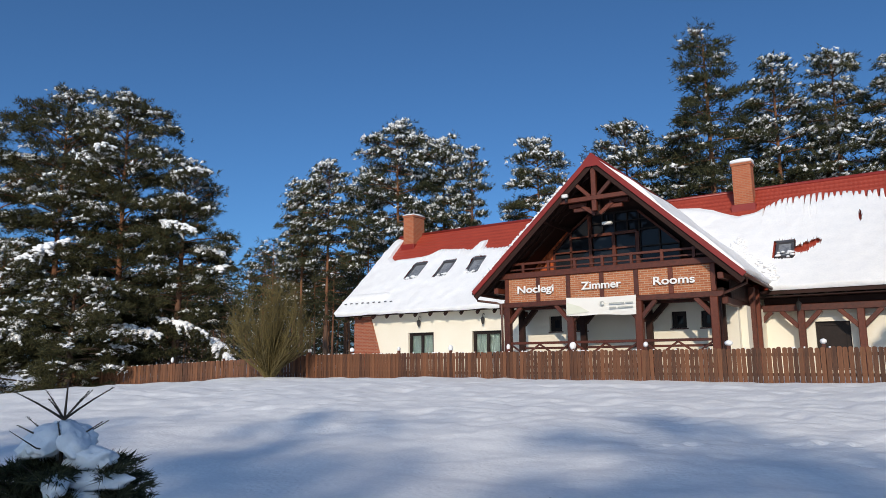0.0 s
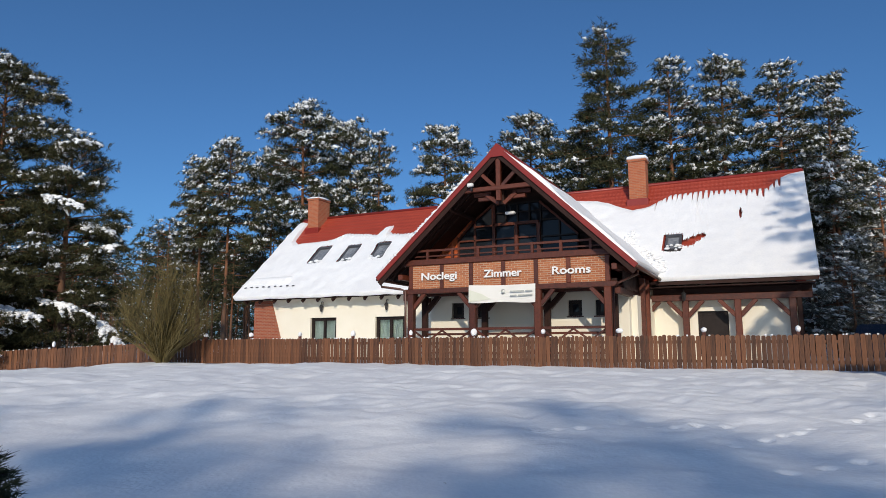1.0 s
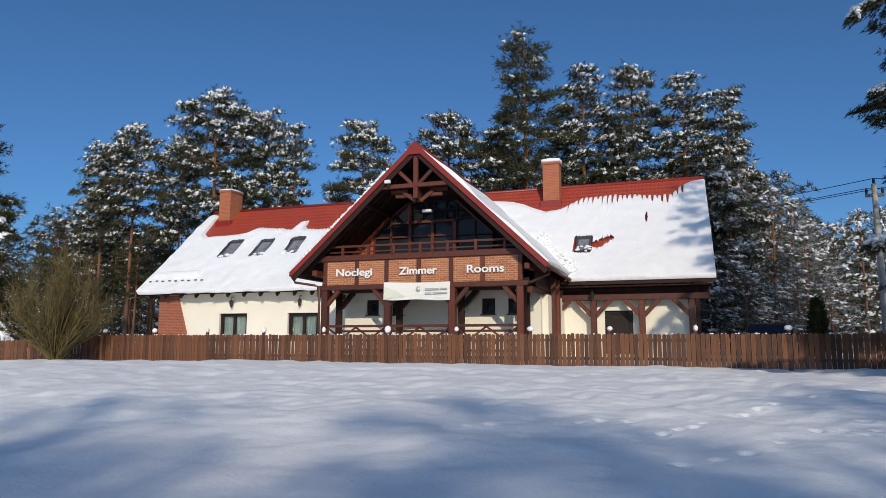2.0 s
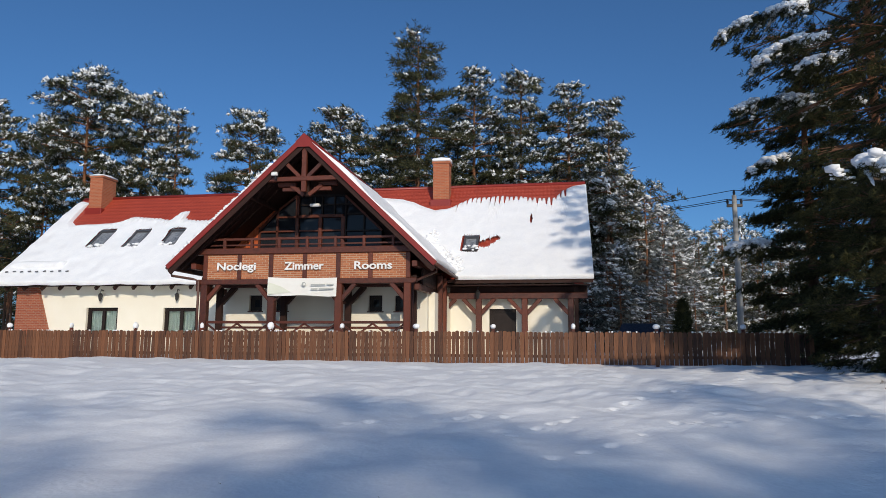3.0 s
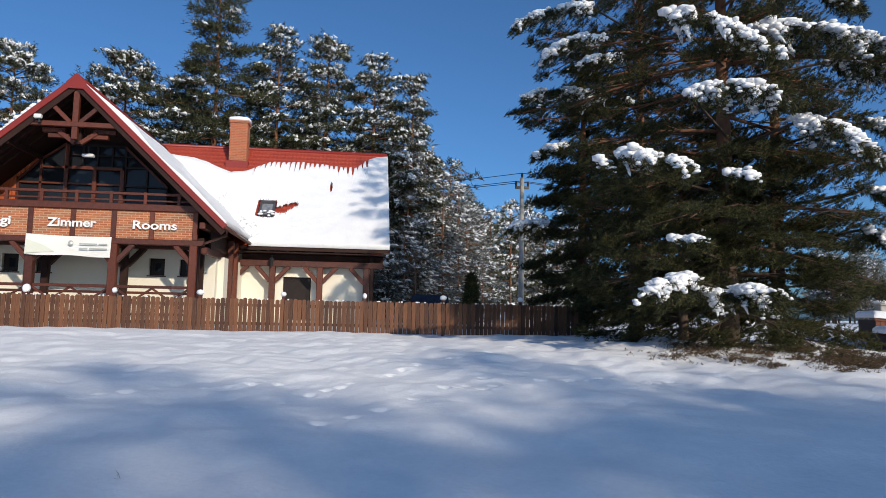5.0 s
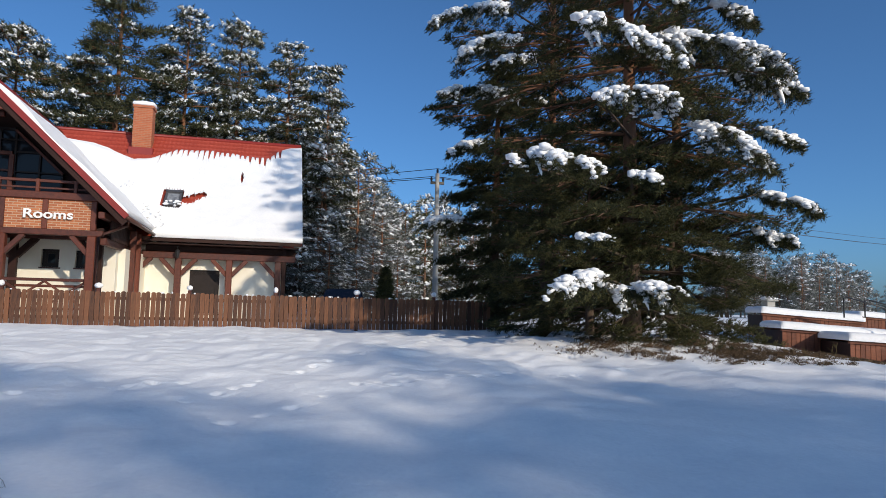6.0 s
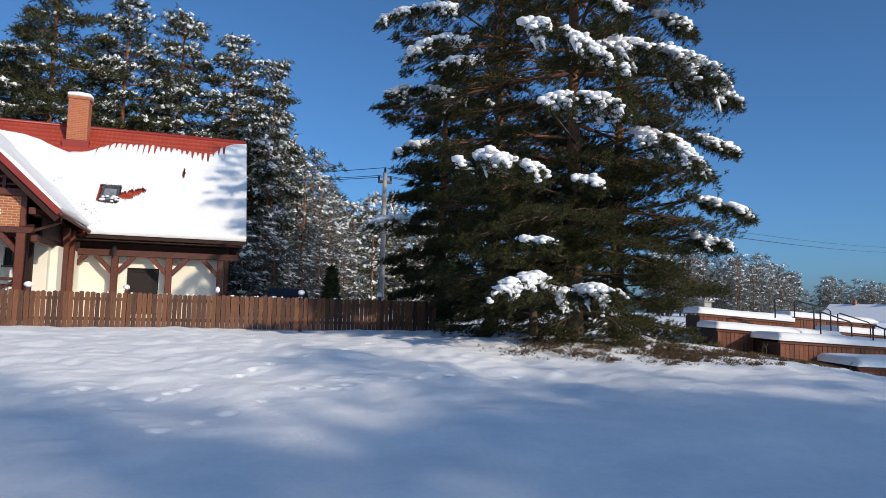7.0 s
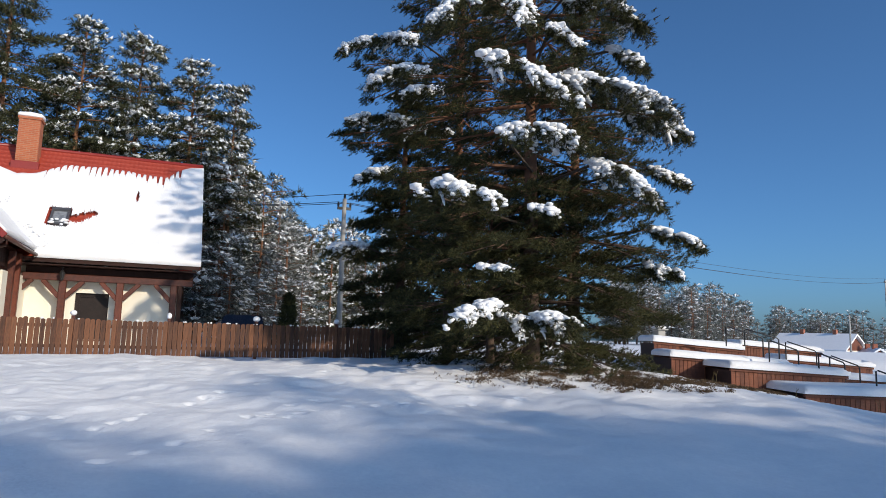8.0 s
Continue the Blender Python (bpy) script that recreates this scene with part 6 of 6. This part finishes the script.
# ---- behind the fence on the right: car, thuja, pole and wires ----
def car(x, y, turn):
    z = high(x, y)
    c = thing("parked_car", (0, 0, 0), "dark parked car behind the fence", "car")
    prof = [(-2.1, 0.35), (2.1, 0.35), (2.15, 0.75), (1.2, 0.95), (0.55, 1.42), (-1.35, 1.46), (-2.05, 0.98)]
    bm = bmesh.new()
    a = [bm.verts.new((px, -0.82 + (0.14 if pz > 1.2 else 0), pz)) for px, pz in prof]
    b = [bm.verts.new((px, 0.82 - (0.14 if pz > 1.2 else 0), pz)) for px, pz in prof]
    bm.faces.new(a), bm.faces.new(b[::-1])
    for i in range(7):
        bm.faces.new((a[i], b[i], b[(i + 1) % 7], a[(i + 1) % 7]))
    bmesh.ops.bevel(bm, geom=bm.edges[:], offset=0.05, segments=2, affect="EDGES")
    part("body", bm, CAR_PAINT, c, smooth=False)
    for px in (-1.3, 1.3):
        for py in (-0.78, 0.78):
            bm = bmesh.new()
            bmesh.ops.create_cone(bm, segments=20, radius1=0.32, radius2=0.32, depth=0.2, cap_ends=True, matrix=Matrix.Translation((px, py, 0.32)) @ Matrix.Rotation(math.pi / 2, 4, "X"))
            part("wheel", bm, METAL_BLACK, c)
    for s in (-1, 1):
        bm = bmesh.new()
        v = [bm.verts.new((px, s * (0.83 - 0.14 * (pz - 0.95) / 0.45), pz)) for px, pz in ((-1.75, 1.0), (0.95, 1.0), (0.5, 1.36), (-1.3, 1.39))]
        bm.faces.new(v)
        part("side_window", bm, GLASS_DARK, c)
    c.matrix_world = pose(x, y, z - 0.08, 0, 0, turn)


car(3.1, 28.2, 82)


def thuja(x, y, top):
    r = np.random.default_rng(3)
    z = high(x, y)
    h = top - z
    t = thing("thuja", (x, y, z), "slim dark brown-green conifer in the yard", "conifer")
    n = 420
    q = r.uniform(0.05, 1, n)
    a = r.uniform(0, 6.28, n)
    rad = 0.5 * (1 - q) ** 0.5 * r.uniform(0.5, 1.1, n) + 0.04
    at = np.stack([x + np.cos(a) * rad, y + np.sin(a) * rad, z + q * h], -1)
    d = np.stack([np.cos(a) * 0.4, np.sin(a) * 0.4, np.ones(n)], -1)
    V, F = needles(r, at, d / np.linalg.norm(d, axis=1, keepdims=True), np.full(n, 0.3), 14, 0.06)
    link("crown", array_mesh("crown", V, F), NEEDLE_NEAR, t)
    bm = bmesh.new()
    tube(bm, [(x, y, z - 0.1), (x, y, top - 0.4)], [0.07, 0.02], 6)
    part("trunk", bm, BARK_DARK, t)


thuja(6.05, 36.0, 3.7)


def pole(x, y, top, label):
    z = high(x, y)
    p = thing("power_pole", (x, y, z), label, "power pole", "power poles")
    bm = bmesh.new()
    tube(bm, [(x, y, z - 0.3), (x, y, top)], [0.15, 0.10], 10)
    part("shaft", bm, CONCRETE, p, smooth=True)
    part("cross_arm", bevelled(x - 0.34, x + 0.34, y - 0.06, y + 0.06, top - 0.55, top - 0.42, 0.01), METAL_BLACK, p)
    for dx in (-0.3, 0, 0.3):
        bm = bmesh.new()
        zt = top if not dx else top - 0.42
        tube(bm, [(x + dx, y, zt), (x + dx, y, zt + 0.12), (x + dx, y, zt + 0.24)], [0.04, 0.065, 0.035], 8)
        part("insulator", bm, METAL_BLACK, p)
    return p


pole(7.9, 32.3, 8.3, "grey concrete power pole with cross arm")
pole(105.5, 80.0, 7.0, "far thin power pole above the valley")
pole(129.0, 90.0, 14.9, "far tall power pole above the valley")


def wire(a, b, sag):
    a, b = Vector(a), Vector(b)
    bm = bmesh.new()
    tube(bm, [a.lerp(b, t / 12) - Vector((0, 0, sag * 4 * (t / 12) * (1 - t / 12))) for t in range(13)], 0.016, 4)
    ob = part("power_line", bm, METAL_BLACK)
    tagged(ob, "thin dark overhead power line", "power line", "power lines")


for dx, dz in ((-0.3, -0.18), (0.0, 0.24), (0.3, -0.18)):
    wire((7.9 + dx, 32.3, 8.3 + dz), (-8 + dx, 62, 13.0 + dz), 0.6)
    wire((7.9 + dx, 32.3, 8.3 + dz), (129 + dx, 90, 14.8 + dz * 2), 1.5)

# ---- far houses in the valley ----
def far_house(x, y, z, w, d, eave, ridge, turn, label):
    h = thing("far_house", (0, 0, 0), label, "house", "far houses")
    bm = bmesh.new()
    box(bm, -w / 2, w / 2, -d / 2, d / 2, -2, eave)
    part("wall", bm, PLASTER, h)
    bm = bmesh.new()
    pr = [(-d / 2 - 0.5, eave - 0.3), (0, ridge), (d / 2 + 0.5, eave - 0.3), (d / 2 + 0.5, eave), (0, ridge + 0.35), (-d / 2 - 0.5, eave)]
    a = [bm.verts.new((-w / 2 - 0.6, py, pz)) for py, pz in pr]
    b = [bm.verts.new((w / 2 + 0.6, py, pz)) for py, pz in pr]
    bm.faces.new(a), bm.faces.new(b[::-1])
    for i in range(6):
        bm.faces.new((a[i], b[i], b[(i + 1) % 6], a[(i + 1) % 6]))
    rf = part("roof", bm, SNOW, h, "snow-covered roof")
    for s in (-1, 1):
        bm = bmesh.new()
        v = [bm.verts.new((s * (w / 2 + 0.02), py, pz)) for py, pz in ((-d / 2, eave - 0.1), (d / 2, eave - 0.1), (0, ridge - 0.1))]
        bm.faces.new(v)
        part("gable", bm, BENCH_WOOD, h)
    for px in (-w / 4, w / 5):
        bm = bmesh.new()
        box(bm, px - 0.35, px + 0.35, -0.35, 0.35, ridge - 0.6, ridge + 1.1)
        part("chimney", bm, BRICK_RED, rf)
    for k in range(4):
        bm = bmesh.new()
        px = -w / 2 + w * (k + 0.5) / 4
        box(bm, px - 0.5, px + 0.5, -d / 2 - 0.03, -d / 2 + 0.02, 0.9, min(2.1, eave - 0.3))
        part("window", bm, GLASS_DARK, h)
    h.matrix_world = pose(x, y, z, 0, 0, turn)


far_house(121, 99, -0.4, 14, 9, 1.6, 4.4, 104, "far house with snowy roof and chimneys in the valley")
far_house(124, 90, -2.6, 7, 6, 2.0, 4.0, 58, "far low house with snowy roof and brown gable")

# ---- bare litter under the pines on the mound ----
r = np.random.default_rng(8)
n = 45000
a = r.uniform(0, 6.28, n)
q = np.sqrt(r.uniform(0, 1, n))
gx, gy = 10.0 + 4.6 * q * np.cos(a), 13.1 + 2.0 * q * np.sin(a)
patch = 0.8 * field(gx, gy, 0.7, 12) + 0.9 * field(gx, gy, 0.15, 3) + r.normal(0, 0.35, n) - 0.9 * q > -0.2
gx, gy = gx[patch], gy[patch]
at = np.stack([gx, gy, lie(gx, gy) + 0.035 + 0.03 * r.random(len(gx))], -1)
d = np.stack([r.normal(0, 0.6, len(gx)), r.normal(0, 0.6, len(gx)), np.full(len(gx), 0.08)], -1)
V, F = needles(r, at, d / np.linalg.norm(d, axis=1, keepdims=True), r.uniform(0.025, 0.075, len(gx)), 5, 0.09)
tagged(link("dry_litter", array_mesh("dry_litter", V, F), LITTER), "dry grass and fallen needles showing through thin snow", "litter", kind="stuff")

# ---- dry stalks in the snow ----
def stalk(x, y, h, seed):
    r = random.Random(seed)
    z = high(x, y)
    bm = bmesh.new()
    p = Vector((x, y, z - 0.05))
    tip = p + Vector((r.uniform(-0.1, 0.2), r.uniform(-0.1, 0.1), h))
    tube(bm, [p, p.lerp(tip, 0.5) + Vector((0.02, 0, 0)), tip], [0.008 * min(1, h * 3), 0.006 * min(1, h * 3), 0.002], 4)
    for k in range(4):
        b = p.lerp(tip, r.uniform(0.4, 0.95))
        tube(bm, [b, b + Vector((h * r.uniform(-0.4, 0.4), h * r.uniform(-0.3, 0.3), h * r.uniform(0.1, 0.4)))], [0.004 * min(1, h * 3), 0.0015], 3)
    ob = part("dry_stalk", bm, TWIG_YELLOW)
    tagged(ob, "thin dry stalk sticking out of snow", "stalk", "dry stalks")


for k, (x, y, h) in enumerate(((10.9, 12.8, 0.35), (11.5, 13.1, 0.3), (12.1, 12.4, 0.42), (11.2, 12.2, 0.28), (12.6, 13.0, 0.3), (10.2, 12.5, 0.25), (13.0, 11.0, 0.3), (-3.2, 6.0, 0.07), (-1.6, 5.6, 0.08), (15.4, 9.6, 0.4), (15.0, 10.6, 0.35))):
    stalk(x, y, h, k)
